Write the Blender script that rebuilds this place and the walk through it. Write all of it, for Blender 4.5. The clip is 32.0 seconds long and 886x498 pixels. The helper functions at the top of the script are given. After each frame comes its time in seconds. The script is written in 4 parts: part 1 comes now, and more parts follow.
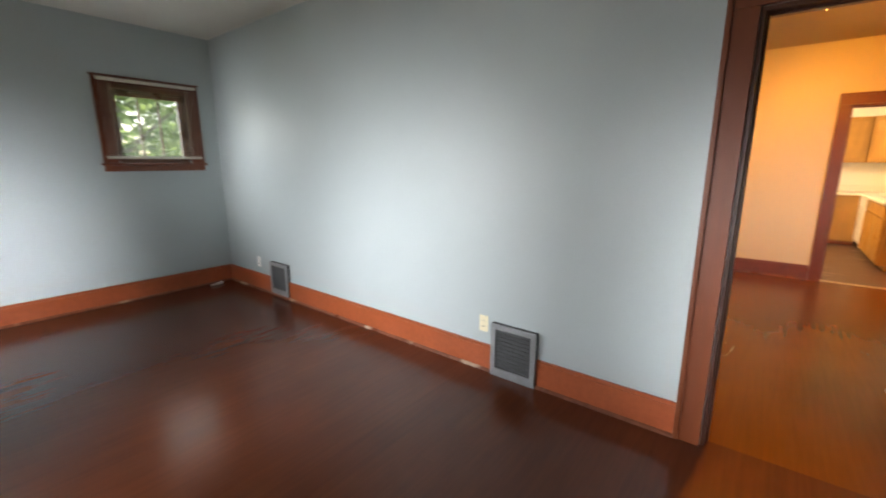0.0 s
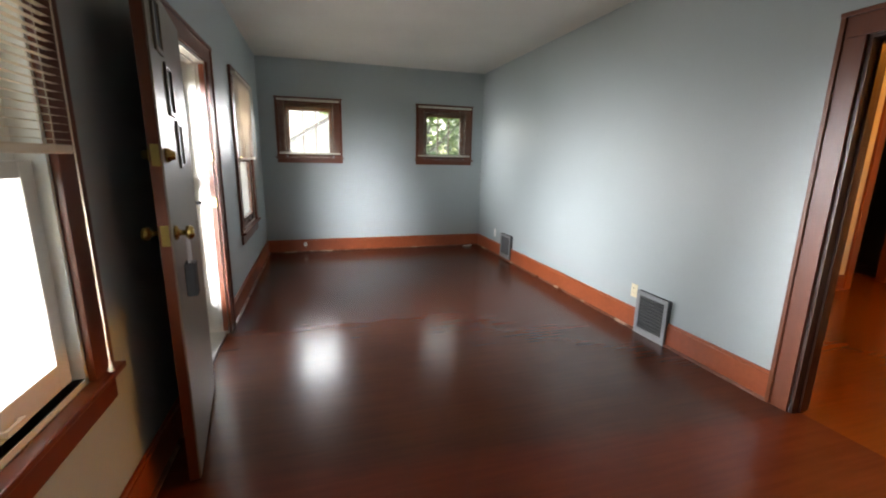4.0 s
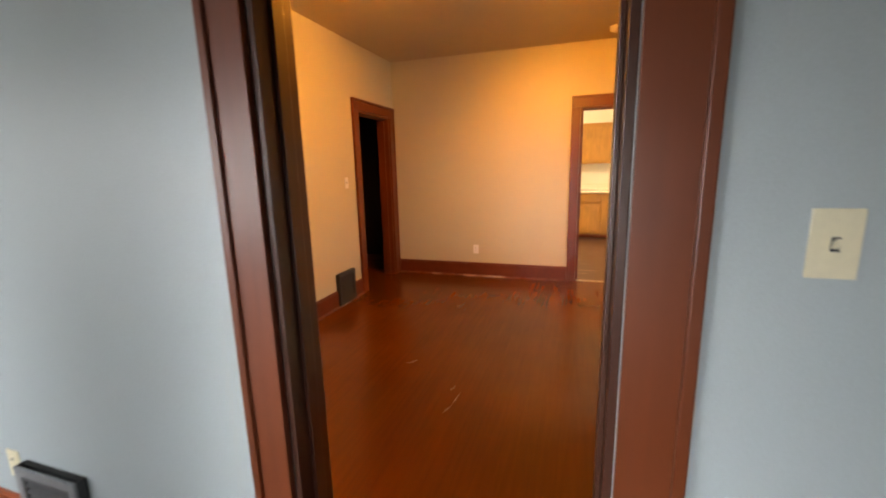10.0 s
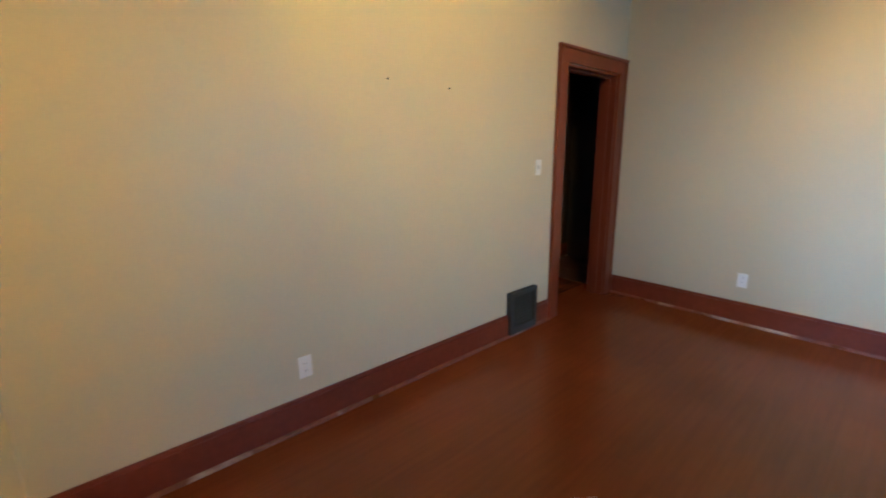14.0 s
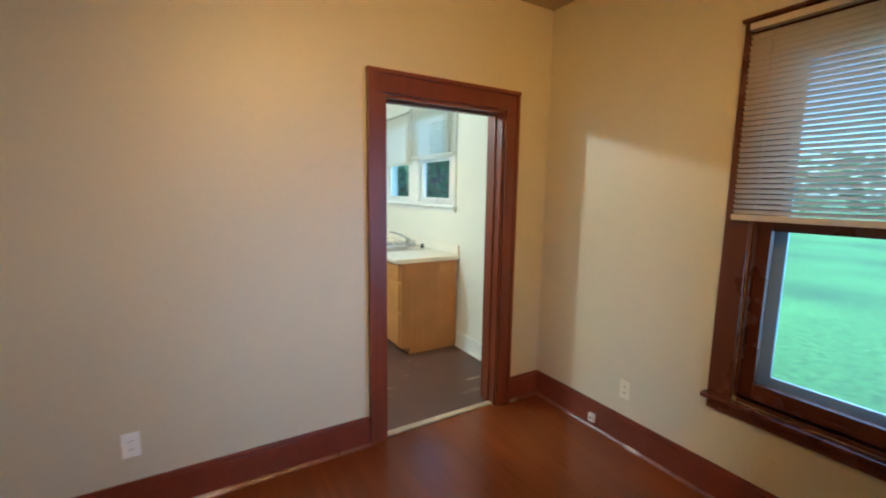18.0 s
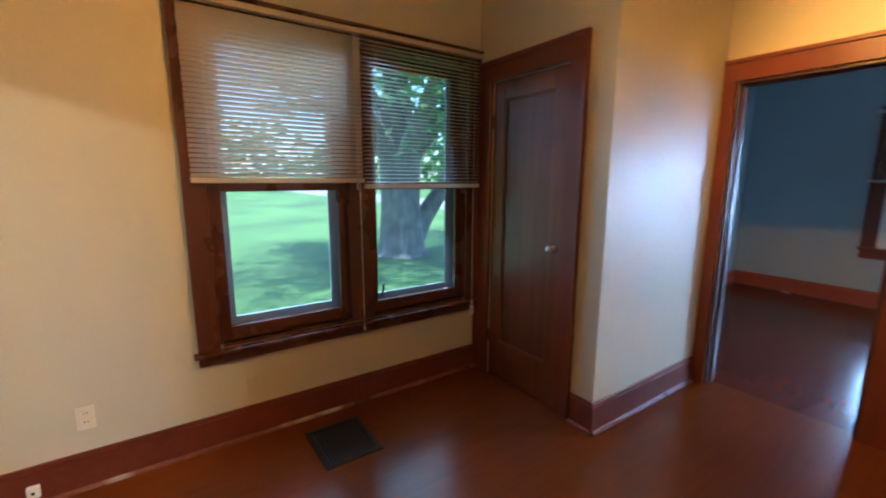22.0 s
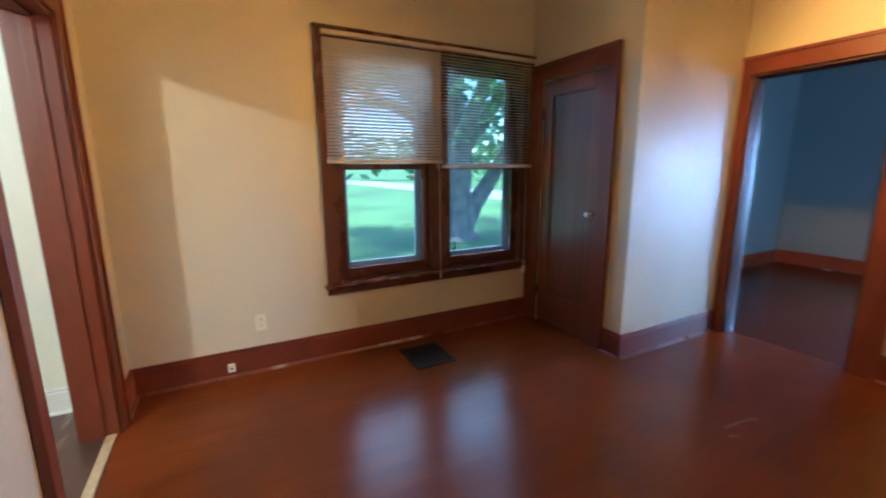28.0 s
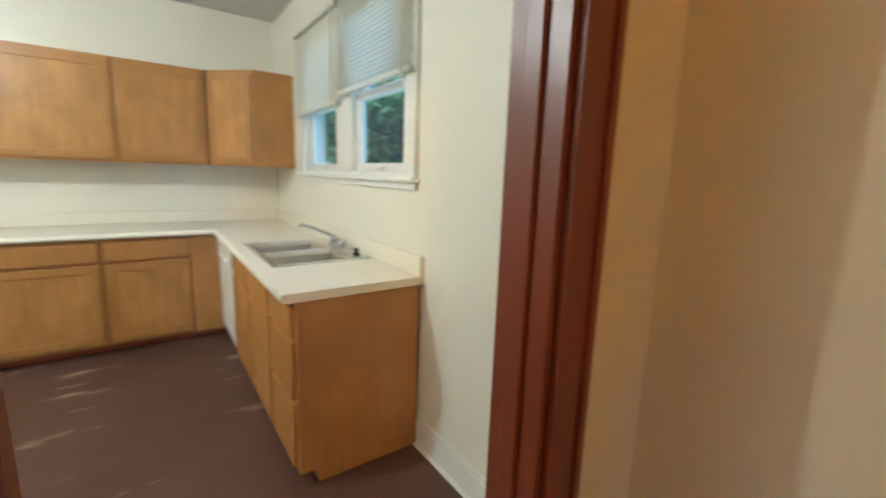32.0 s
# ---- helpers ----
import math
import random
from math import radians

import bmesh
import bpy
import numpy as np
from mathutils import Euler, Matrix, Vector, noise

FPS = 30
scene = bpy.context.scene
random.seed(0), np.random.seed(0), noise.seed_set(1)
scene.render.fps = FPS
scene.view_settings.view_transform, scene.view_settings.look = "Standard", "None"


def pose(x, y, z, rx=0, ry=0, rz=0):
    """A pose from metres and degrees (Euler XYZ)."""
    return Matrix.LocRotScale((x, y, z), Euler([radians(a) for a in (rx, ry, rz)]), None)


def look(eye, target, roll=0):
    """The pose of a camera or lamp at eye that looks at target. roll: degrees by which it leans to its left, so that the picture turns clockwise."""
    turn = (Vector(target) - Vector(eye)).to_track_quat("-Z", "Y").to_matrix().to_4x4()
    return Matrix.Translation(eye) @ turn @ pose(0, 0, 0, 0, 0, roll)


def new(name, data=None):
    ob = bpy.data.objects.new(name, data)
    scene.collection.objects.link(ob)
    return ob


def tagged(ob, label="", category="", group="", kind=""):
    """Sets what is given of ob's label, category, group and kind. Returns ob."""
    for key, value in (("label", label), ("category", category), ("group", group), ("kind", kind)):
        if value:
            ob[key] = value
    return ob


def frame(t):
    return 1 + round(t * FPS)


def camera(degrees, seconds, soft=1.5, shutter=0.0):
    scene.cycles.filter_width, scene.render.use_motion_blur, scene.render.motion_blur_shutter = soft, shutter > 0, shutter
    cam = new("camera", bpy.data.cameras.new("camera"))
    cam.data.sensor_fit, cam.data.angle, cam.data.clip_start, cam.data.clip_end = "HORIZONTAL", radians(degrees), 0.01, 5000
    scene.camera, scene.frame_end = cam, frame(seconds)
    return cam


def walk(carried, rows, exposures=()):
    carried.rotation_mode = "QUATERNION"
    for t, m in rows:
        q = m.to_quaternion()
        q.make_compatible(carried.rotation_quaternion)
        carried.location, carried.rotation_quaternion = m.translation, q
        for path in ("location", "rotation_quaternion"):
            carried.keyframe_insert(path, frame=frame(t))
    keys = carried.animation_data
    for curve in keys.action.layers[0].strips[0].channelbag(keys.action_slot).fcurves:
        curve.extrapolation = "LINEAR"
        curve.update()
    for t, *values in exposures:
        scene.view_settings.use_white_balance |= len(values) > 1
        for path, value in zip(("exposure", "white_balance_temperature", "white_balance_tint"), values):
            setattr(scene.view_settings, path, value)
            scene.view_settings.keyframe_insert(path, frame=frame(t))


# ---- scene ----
cam = camera(93.8, 32.0, soft=2.0, shutter=0.5)
PATH = [
    (0, (0.428, -2.254, 1.407), (-0.784, -0.717, 0.997), 0.0),
    (0.5, (0.608, -2.331, 1.406), (-0.83, -0.994, 1.023), -0.8),
    (1, (0.867, -2.338, 1.395), (-0.739, -1.209, 1.012), 1.0),
    (1.5, (1.083, -2.389, 1.398), (-0.585, -1.359, 1.0), 1.3),
    (2, (1.263, -2.456, 1.389), (-0.383, -1.427, 0.907), -0.8),
    (2.5, (1.41, -2.483, 1.405), (-0.294, -1.542, 0.946), 0.3),
    (4.5, (1.829, -2.576, 1.405), (-0.053, -2.047, 0.982), 0.9),
    (5, (1.8, -2.552, 1.441), (0.036, -1.7, 1.04), 0.4),
    (5.5, (1.819, -2.552, 1.444), (0.345, -1.259, 1.051), 0.4),
    (6, (1.838, -2.52, 1.431), (0.661, -0.952, 1.034), 0.3),
    (6.5, (1.819, -2.336, 1.415), (0.809, -0.65, 1.046), 0.3),
    (7, (1.761, -2.088, 1.41), (0.832, -0.352, 1.057), 0.9),
    (7.5, (1.638, -1.885, 1.4), (0.806, -0.098, 1.058), -0.5),
    (8, (1.498, -1.699, 1.417), (0.728, 0.118, 1.089), -1.7),
    (8.5, (1.425, -1.463, 1.399), (0.607, 0.326, 1.041), -1.5),
    (9, (1.346, -1.223, 1.392), (0.538, 0.568, 1.019), 1.1),
    (9.5, (1.177, -1.026, 1.396), (0.465, 0.806, 1.028), 0.2),
    (10, (1.014, -0.8, 1.404), (0.397, 1.063, 1.017), -1.4),
    (10.5, (1.001, -0.512, 1.428), (0.384, 1.354, 1.058), -0.5),
    (11, (0.866, -0.283, 1.376), (0.298, 1.596, 0.991), -0.2),
    (11.5, (0.735, -0.095, 1.409), (0.259, 1.806, 1.009), -1.1),
    (12, (0.677, 0.035, 1.382), (0.101, 1.905, 0.967), -1.2),
    (12.5, (0.619, 0.203, 1.372), (-0.351, 1.905, 0.968), -0.7),
    (13, (0.619, 0.375, 1.381), (-0.781, 1.745, 0.976), -0.6),
    (13.5, (0.623, 0.419, 1.385), (-0.946, 1.581, 0.952), -1.0),
    (14, (0.593, 0.47, 1.386), (-0.881, 1.744, 0.932), -0.9),
    (14.5, (0.47, 0.553, 1.338), (-0.706, 2.121, 0.937), -0.3),
    (15, (0.335, 0.716, 1.395), (-0.485, 2.494, 0.991), -1.8),
    (15.5, (0.333, 0.949, 1.371), (-0.217, 2.831, 0.978), -1.3),
    (17.5, (0.114, 1.903, 1.498), (0.872, 3.726, 1.175), -0.1),
    (18, (0.078, 2.138, 1.504), (1.092, 3.839, 1.23), 0.8),
    (18.5, (-0.027, 2.342, 1.509), (1.311, 3.791, 1.177), -0.2),
    (19, (0.003, 2.493, 1.491), (1.601, 3.634, 1.111), -0.8),
    (19.5, (0.178, 2.712, 1.484), (1.992, 3.495, 1.176), -0.2),
    (20, (0.281, 2.861, 1.452), (2.236, 3.198, 1.193), 0.7),
    (20.5, (0.264, 3.039, 1.431), (2.227, 2.755, 1.177), -1.4),
    (21, (0.249, 3.149, 1.465), (2.074, 2.399, 1.143), -1.0),
    (21.5, (0.058, 3.187, 1.412), (1.787, 2.241, 1.075), 0.2),
    (22, (-0.114, 3.238, 1.426), (1.509, 2.12, 1.087), 0.3),
    (22.5, (-0.27, 3.371, 1.432), (1.207, 2.078, 1.048), -2.0),
    (23, (-0.446, 3.416, 1.437), (0.993, 2.076, 1.067), -1.6),
    (23.5, (-0.643, 3.432, 1.399), (0.893, 2.211, 1.011), 1.5),
    (24, (-0.733, 3.489, 1.389), (0.856, 2.335, 1.008), 2.3),
    (24.5, (-0.78, 3.565, 1.408), (0.729, 2.303, 1.046), 1.0),
    (25, (-0.824, 3.714, 1.404), (0.435, 2.212, 1.004), -1.7),
    (25.5, (-0.872, 3.778, 1.391), (0.075, 2.07, 0.96), -2.4),
    (27.5, (-0.807, 3.942, 1.28), (0.667, 2.64, 0.918), -1.6),
    (28, (-0.695, 3.758, 1.353), (1.037, 2.832, 0.974), -0.3),
    (28.5, (-0.523, 3.654, 1.34), (1.345, 3.039, 0.976), 1.3),
    (29, (-0.235, 3.628, 1.393), (1.683, 3.248, 0.969), 0.3),
    (29.5, (0.005, 3.585, 1.358), (1.978, 3.464, 1.056), 0.3),
    (30, (0.299, 3.514, 1.451), (2.257, 3.778, 1.142), 2.1),
    (30.5, (0.52, 3.522, 1.432), (2.402, 4.08, 1.048), 2.4),
    (31, (0.751, 3.618, 1.454), (2.531, 4.455, 1.093), 0.2),
    (31.5, (0.973, 3.719, 1.41), (2.531, 4.93, 1.08), -0.0),
    (32, (1.172, 3.801, 1.388), (2.315, 5.404, 1.034), 1.9),
]
EXPOSURES = [(0, 2.0, 9000, 23), (9.5, 1.95, 9000, 23), (11, 1.85, 7800, 14), (12, 1.85, 4500, -9), (13, 1.85, 3700, -13), (16, 1.8, 3850, -11), (17.5, 1.45, 4150, -5), (19, 1.4, 4200, -2), (20, 1.55, 4500, 5), (21, 1.5, 4900, 9), (22, 1.6, 4750, 6), (26, 1.62, 4500, 0), (28, 1.7, 4350, 5), (30, 1.45, 4400, 4), (31, 1.28, 4500, 5), (32, 1.12, 4600, 5)]
walk(cam, [(t, look(eye, target, roll)) for t, eye, target, roll in PATH], EXPOSURES)

# ---- world, sun, lights ----
world = bpy.data.worlds.new("world")
scene.world = world
world.use_nodes = True
wn = world.node_tree
sky = wn.nodes.new("ShaderNodeTexSky")
sky.sky_type, sky.sun_disc, sky.sun_elevation, sky.sun_rotation = "NISHITA", False, radians(86), radians(63)
wn.links.new(sky.outputs[0], wn.nodes["Background"].inputs[0])
wn.nodes["Background"].inputs[1].default_value = 0.15


def lamp(name, kind, energy, colour, m, **more):
    data = bpy.data.lights.new(name, kind)
    data.energy, data.color = energy, colour
    if "angle" in more:
        data.angle = more["angle"]
    if "radius" in more:
        data.shadow_soft_size = more["radius"]
    if "size" in more:
        data.shape, data.size, data.size_y = "RECTANGLE", more["size"][0], more["size"][1]
    ob = new(name, data)
    ob.matrix_world = m
    return ob


SKYLIGHT = (0.63, 0.80, 1.0)
WARM = (1.0, 0.41, 0.055)
lamp("sun", "SUN", 3.6, (1.0, 0.95, 0.88), look((1.6, 0.8, 26), (0, 0, 0)), angle=radians(3))
# area lamps added in the openings stand in for daylight, all facing inward; no porch roof is built, aim and spread keep
# it low and level
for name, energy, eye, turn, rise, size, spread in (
        ("daylight_front_window", 2.6, (0.6, -3.46, 1.03), -10, -12, (0.5, 0.6), 50),
        ("daylight_front_window", 2.2, (0.6, -3.46, 1.03), 40, -9, (0.5, 0.6), 60),
        ("daylight_front_door", 5.0, (-1.28, -3.47, 1.12), 16, -10, (0.66, 1.55), 54),
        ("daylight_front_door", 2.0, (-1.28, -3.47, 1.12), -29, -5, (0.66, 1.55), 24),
        ("daylight_front_door", 5.2, (-1.28, -3.47, 1.12), 68, -8, (0.66, 1.55), 32),
        ("daylight_front_door", 1.7, (-1.28, -3.47, 1.12), 0, -25, (0.66, 1.55), 130),
        ("daylight_narrow_window", 1.3, (-3.18, -3.46, 1.05), 0, -5, (0.75, 0.7), 64),
        ("daylight_narrow_window", 1.5, (-3.18, -3.46, 1.30), 15, 3, (0.75, 1.1), 28),
        ("daylight_narrow_window", 4.2, (-3.18, -3.46, 1.30), -36, -8, (0.75, 1.1), 52),
        ("daylight_small_window", 5.5, (-4.80, -2.63, 1.76), -90, -22, (0.55, 0.6), 110),
        ("daylight_small_window", 0.9, (-4.80, -0.62, 1.76), -90, -22, (0.55, 0.6), 110),
        ("daylight_dining_window", 4.5, (2.36, 2.22, 1.35), 78, -10, (1.4, 1.5), 115),
        ("daylight_dining_window", 1.8, (2.36, 2.22, 1.25), 40, -6, (1.4, 1.2), 60),
        ("daylight_kitchen_window", 2.5, (2.36, 6.4, 1.85), 90, -22, (1.4, 0.85), 150)):
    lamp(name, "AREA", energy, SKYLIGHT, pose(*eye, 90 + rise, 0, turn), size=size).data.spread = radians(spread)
LAMP = (0.53, 1.80)
TURNS = [radians(a) for a in (72, 162, 253)]
SHADES = [(LAMP[0] + 0.13 * math.cos(a), LAMP[1] + 0.13 * math.sin(a)) for a in TURNS]
for (sx, sy), a, energy in zip(SHADES, TURNS, (58, 36, 62)):
    bulb = (sx + 0.024 * math.cos(a), sy + 0.024 * math.sin(a), 2.53)
    lamp("dining_bulb", "POINT", 2.5, WARM, pose(*bulb), radius=0.025)
    beam = lamp("dining_bulb_beam", "SPOT", energy, WARM, pose(*bulb, 68, 0, math.degrees(a) - 90), radius=0.025)
    beam.data.spot_size, beam.data.spot_blend = radians(112), 1.0
lamp("kitchen_bulb", "POINT", 43, (1.0, 0.84, 0.58), pose(-0.2, 6.0, 2.46), radius=0.06)


# ---- materials ----
def nodes_of(name, colour, rough=0.5, metal=0.0):
    m = bpy.data.materials.new(name)
    m.use_nodes = True
    b = m.node_tree.nodes["Principled BSDF"]
    b.inputs["Base Color"].default_value = (*colour, 1)
    b.inputs["Roughness"].default_value, b.inputs["Metallic"].default_value = rough, metal
    return m, m.node_tree, b


def noise_node(nt, scale, stretch=(1, 1, 1), detail=4.0):
    geo = nt.nodes.new("ShaderNodeNewGeometry")
    mapping = nt.nodes.new("ShaderNodeMapping")
    mapping.inputs["Scale"].default_value = stretch
    n = nt.nodes.new("ShaderNodeTexNoise")
    n.inputs["Scale"].default_value, n.inputs["Detail"].default_value = scale, detail
    nt.links.new(geo.outputs["Position"], mapping.inputs["Vector"])
    nt.links.new(mapping.outputs[0], n.inputs["Vector"])
    return n


def ramp(nt, source, stops):
    r = nt.nodes.new("ShaderNodeValToRGB")
    while len(r.color_ramp.elements) < len(stops):
        r.color_ramp.elements.new(0.5)
    for e, (p, c) in zip(r.color_ramp.elements, stops):
        e.position, e.color = p, (*c, 1)
    nt.links.new(source, r.inputs[0])
    return r.outputs[0]


def mix(nt, how, fac, a, b):
    n = nt.nodes.new("ShaderNodeMix")
    n.data_type, n.blend_type = "RGBA", how
    for socket, value in ((n.inputs[0], fac), (n.inputs[6], a), (n.inputs[7], b)):
        if hasattr(value, "is_linked"):
            nt.links.new(value, socket)
        else:
            socket.default_value = value
    return n.outputs[2]


def grey(v):
    return (v, v, v)


def surface(name, colour, rough=0.5, metal=0.0, vary=0.12, blotch=1.2, grain=60.0, stretch=(1, 1, 1), bump=0.15, rough_vary=0.1, random_tint=0.0, depth=0.002):
    """Paint, wood or metal: large blotches and fine grain in colour, uneven gloss and fine relief."""
    m, nt, b = nodes_of(name, colour, rough, metal)
    big, fine = noise_node(nt, blotch, detail=3.0), noise_node(nt, grain, stretch)
    one = ramp(nt, big.outputs[0], [(0.3, grey(1 - vary)), (0.7, grey(1 + vary * 0.5))])
    two = ramp(nt, fine.outputs[0], [(0.3, grey(1 - vary)), (0.7, grey(1 + vary * 0.5))])
    c = mix(nt, "MULTIPLY", 1.0, (*colour, 1), one)
    c = mix(nt, "MULTIPLY", 0.7, c, two)
    if random_tint:
        info = nt.nodes.new("ShaderNodeObjectInfo")
        c = mix(nt, "MULTIPLY", 1.0, c, ramp(nt, info.outputs["Random"], [(0, grey(1 - random_tint)), (1, grey(1 + random_tint))]))
    nt.links.new(c, b.inputs["Base Color"])
    rr = nt.nodes.new("ShaderNodeMapRange")
    rr.inputs["To Min"].default_value, rr.inputs["To Max"].default_value = max(0.03, rough - rough_vary), rough + rough_vary
    nt.links.new(big.outputs[0], rr.inputs["Value"])
    nt.links.new(rr.outputs[0], b.inputs["Roughness"])
    bp = nt.nodes.new("ShaderNodeBump")
    bp.inputs["Strength"].default_value, bp.inputs["Distance"].default_value = bump, depth
    nt.links.new(fine.outputs[0], bp.inputs["Height"])
    nt.links.new(bp.outputs[0], b.inputs["Normal"])
    return m


def scuffed(name, colour, mark, rough, scale, spread, lo, hi, **more):
    """A painted or vinyl floor with worn marks of a lighter colour."""
    m = surface(name, colour, rough, **more)
    nt, b = m.node_tree, m.node_tree.nodes["Principled BSDF"]
    n = noise_node(nt, scale, spread, 6.0)
    was = b.inputs["Base Color"].links[0].from_socket
    f = ramp(nt, n.outputs[0], [(lo, grey(0)), (hi, grey(1))])
    nt.links.new(mix(nt, "MIX", f, was, (*mark, 1)), b.inputs["Base Color"])
    return m


BLUE = surface("blue_grey_wall_paint", (0.41, 0.485, 0.50), 0.45, vary=0.05, blotch=0.8, grain=160, bump=0.25, rough_vary=0.06)
CREAM = surface("cream_wall_paint", (0.62, 0.56, 0.39), 0.42, vary=0.05, blotch=0.8, grain=160, bump=0.25, rough_vary=0.06)
# the hall's lack of light is put into this near-black wall colour
HALL_GLOOM = surface("hall_gloom_in_paint", (0.05, 0.045, 0.045), 0.5, vary=0.1)
WHITE = surface("kitchen_wall_paint", (0.80, 0.77, 0.66), 0.36, vary=0.04, blotch=0.8, grain=160, bump=0.25)
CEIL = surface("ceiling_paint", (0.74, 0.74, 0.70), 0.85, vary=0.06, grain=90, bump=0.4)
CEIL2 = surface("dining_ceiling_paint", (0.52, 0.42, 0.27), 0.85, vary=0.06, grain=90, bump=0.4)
# same red-brown floor paint as the dining room, darkened for dimmer light
PLANK_DIM = scuffed("floor_paint_dimmed", (0.11, 0.026, 0.010), (0.20, 0.09, 0.06), 0.22, 9.0, (1, 0.25, 1), 0.85, 0.90, vary=0.18, blotch=1.6, grain=40, stretch=(1, 0.06, 1), bump=0.12, rough_vary=0.06, random_tint=0.05)
PLANK_DIM.node_tree.nodes["Principled BSDF"].inputs["Specular IOR Level"].default_value = 0.34
PLANK2 = scuffed("red_brown_floor_paint", (0.17, 0.043, 0.006), (0.42, 0.20, 0.09), 0.24, 13.0, (1, 0.3, 1), 0.79, 0.83, vary=0.16, blotch=1.4, grain=40, stretch=(1, 0.06, 1), bump=0.12, rough_vary=0.025, random_tint=0.05)
PLANK2.node_tree.nodes["Principled BSDF"].inputs["Specular IOR Level"].default_value = 0.34
SUB = surface("dark_subfloor", (0.05, 0.018, 0.01), 0.6)
VINYL = scuffed("worn_brown_vinyl", (0.105, 0.054, 0.038), (0.36, 0.27, 0.19), 0.42, 4.5, (0.5, 2.0, 1), 0.625, 0.71, vary=0.25, blotch=3.0, grain=70, bump=0.2)
TRIM = surface("red_brown_trim_paint", (0.165, 0.036, 0.011), 0.36, vary=0.15, blotch=2.5, grain=30, stretch=(1, 1, 0.06), bump=0.2, rough_vary=0.08)
BASE = surface("red_brown_baseboard_paint", (0.38, 0.085, 0.032), 0.36, vary=0.16, blotch=2.5, grain=30, bump=0.2)
SHOE = scuffed("brown_shoe_moulding", (0.20, 0.065, 0.035), (0.48, 0.36, 0.27), 0.3, 2.2, (1, 1, 1), 0.55, 0.62, vary=0.3, blotch=6, grain=30)
DARKTRIM = surface("dark_varnished_wood", (0.10, 0.031, 0.012), 0.28, vary=0.12, blotch=3, grain=40, stretch=(1, 1, 0.06), bump=0.2)
CLOSET = surface("varnished_closet_door", (0.19, 0.055, 0.015), 0.36, vary=0.3, blotch=2.0, grain=22, stretch=(1, 1, 0.05), bump=0.15)
CLOSETPANEL = surface("glossy_closet_panel", (0.15, 0.048, 0.017), 0.33, vary=0.3, blotch=2.0, grain=22, stretch=(1, 1, 0.05), bump=0.05)
OAK = surface("honey_oak", (0.40, 0.19, 0.042), 0.38, vary=0.14, blotch=4.0, grain=34, stretch=(1, 1, 0.06), bump=0.2)
OAKPANEL = surface("honey_oak_panel", (0.44, 0.215, 0.05), 0.36, vary=0.22, blotch=3.0, grain=24, stretch=(1, 1, 0.10), bump=0.15)
for node in OAKPANEL.node_tree.nodes:
    if node.type == "TEX_NOISE":
        node.inputs["Distortion"].default_value = 0.9
LAMINATE = surface("cream_laminate", (0.80, 0.75, 0.63), 0.32, vary=0.04, grain=200)
WHITEWOOD = surface("white_window_paint", (0.80, 0.79, 0.74), 0.4, vary=0.05, blotch=4, grain=60)
ALMOND = surface("almond_plastic", (0.80, 0.73, 0.52), 0.4, vary=0.06, grain=60)
WHITESLAT = surface("white_blind_vinyl", (0.80, 0.77, 0.66), 0.45, vary=0.04, grain=60)
IVORY = surface("white_plastic", (0.88, 0.87, 0.84), 0.3, vary=0.04, grain=60)
SLAT = surface("cream_blind_vinyl", (0.78, 0.68, 0.56), 0.45, vary=0.05, grain=60)
GREYMETAL = surface("grey_painted_metal", (0.30, 0.32, 0.33), 0.35, 0.3, vary=0.15, grain=60)
LOUVRE = surface("mid_grey_metal", (0.14, 0.15, 0.155), 0.4, 0.3, vary=0.15, grain=60)
DARKMETAL = surface("dark_grey_metal", (0.07, 0.075, 0.075), 0.45, 0.3, vary=0.2, grain=60)
BLACK = surface("black_void", (0.012, 0.012, 0.012), 0.7)
BRASS = surface("brass", (0.62, 0.42, 0.14), 0.25, 1.0, vary=0.1)
STEEL = surface("stainless_steel", (0.74, 0.74, 0.73), 0.32, 1.0, vary=0.12, blotch=8, grain=90, stretch=(1, 0.05, 1))
CHROME = surface("chrome", (0.75, 0.76, 0.77), 0.12, 1.0, vary=0.05)
DOORPAINT = surface("tan_door_paint", (0.20, 0.16, 0.12), 0.35, vary=0.1)
CONCRETE = surface("pale_concrete", (0.56, 0.56, 0.54), 0.8, vary=0.15, blotch=1.5, grain=50, bump=0.4)
BARK = surface("grey_bark", (0.22, 0.205, 0.18), 0.9, vary=0.4, blotch=3, grain=12, stretch=(1, 1, 0.15), bump=0.9, depth=0.03)
SIDING = surface("white_siding", (0.82, 0.80, 0.72), 0.6, vary=0.06, grain=30)
SHINGLE = surface("grey_shingle", (0.16, 0.15, 0.14), 0.9, vary=0.3, grain=8)
ASPHALT = surface("pale_road", (0.32, 0.31, 0.30), 0.9, vary=0.2, grain=40)
THRESH = surface("worn_metal_threshold", (0.62, 0.52, 0.36), 0.4, 0.2, vary=0.25, blotch=9)


def translucent(m, colour_socket, colour, amount):
    """Mixes light that shines through into a material."""
    nt = m.node_tree
    out, b = nt.nodes["Material Output"], nt.nodes["Principled BSDF"]
    tl, mx = nt.nodes.new("ShaderNodeBsdfTranslucent"), nt.nodes.new("ShaderNodeMixShader")
    mx.inputs[0].default_value = amount
    if colour_socket:
        nt.links.new(colour_socket, tl.inputs[0])
    else:
        tl.inputs[0].default_value = (*colour, 1)
    nt.links.new(b.outputs[0], mx.inputs[1])
    nt.links.new(tl.outputs[0], mx.inputs[2])
    nt.links.new(mx.outputs[0], out.inputs[0])
    return m


translucent(SLAT, None, (0.80, 0.70, 0.58), 0.32)
translucent(WHITESLAT, None, (0.8, 0.8, 0.76), 0.35)


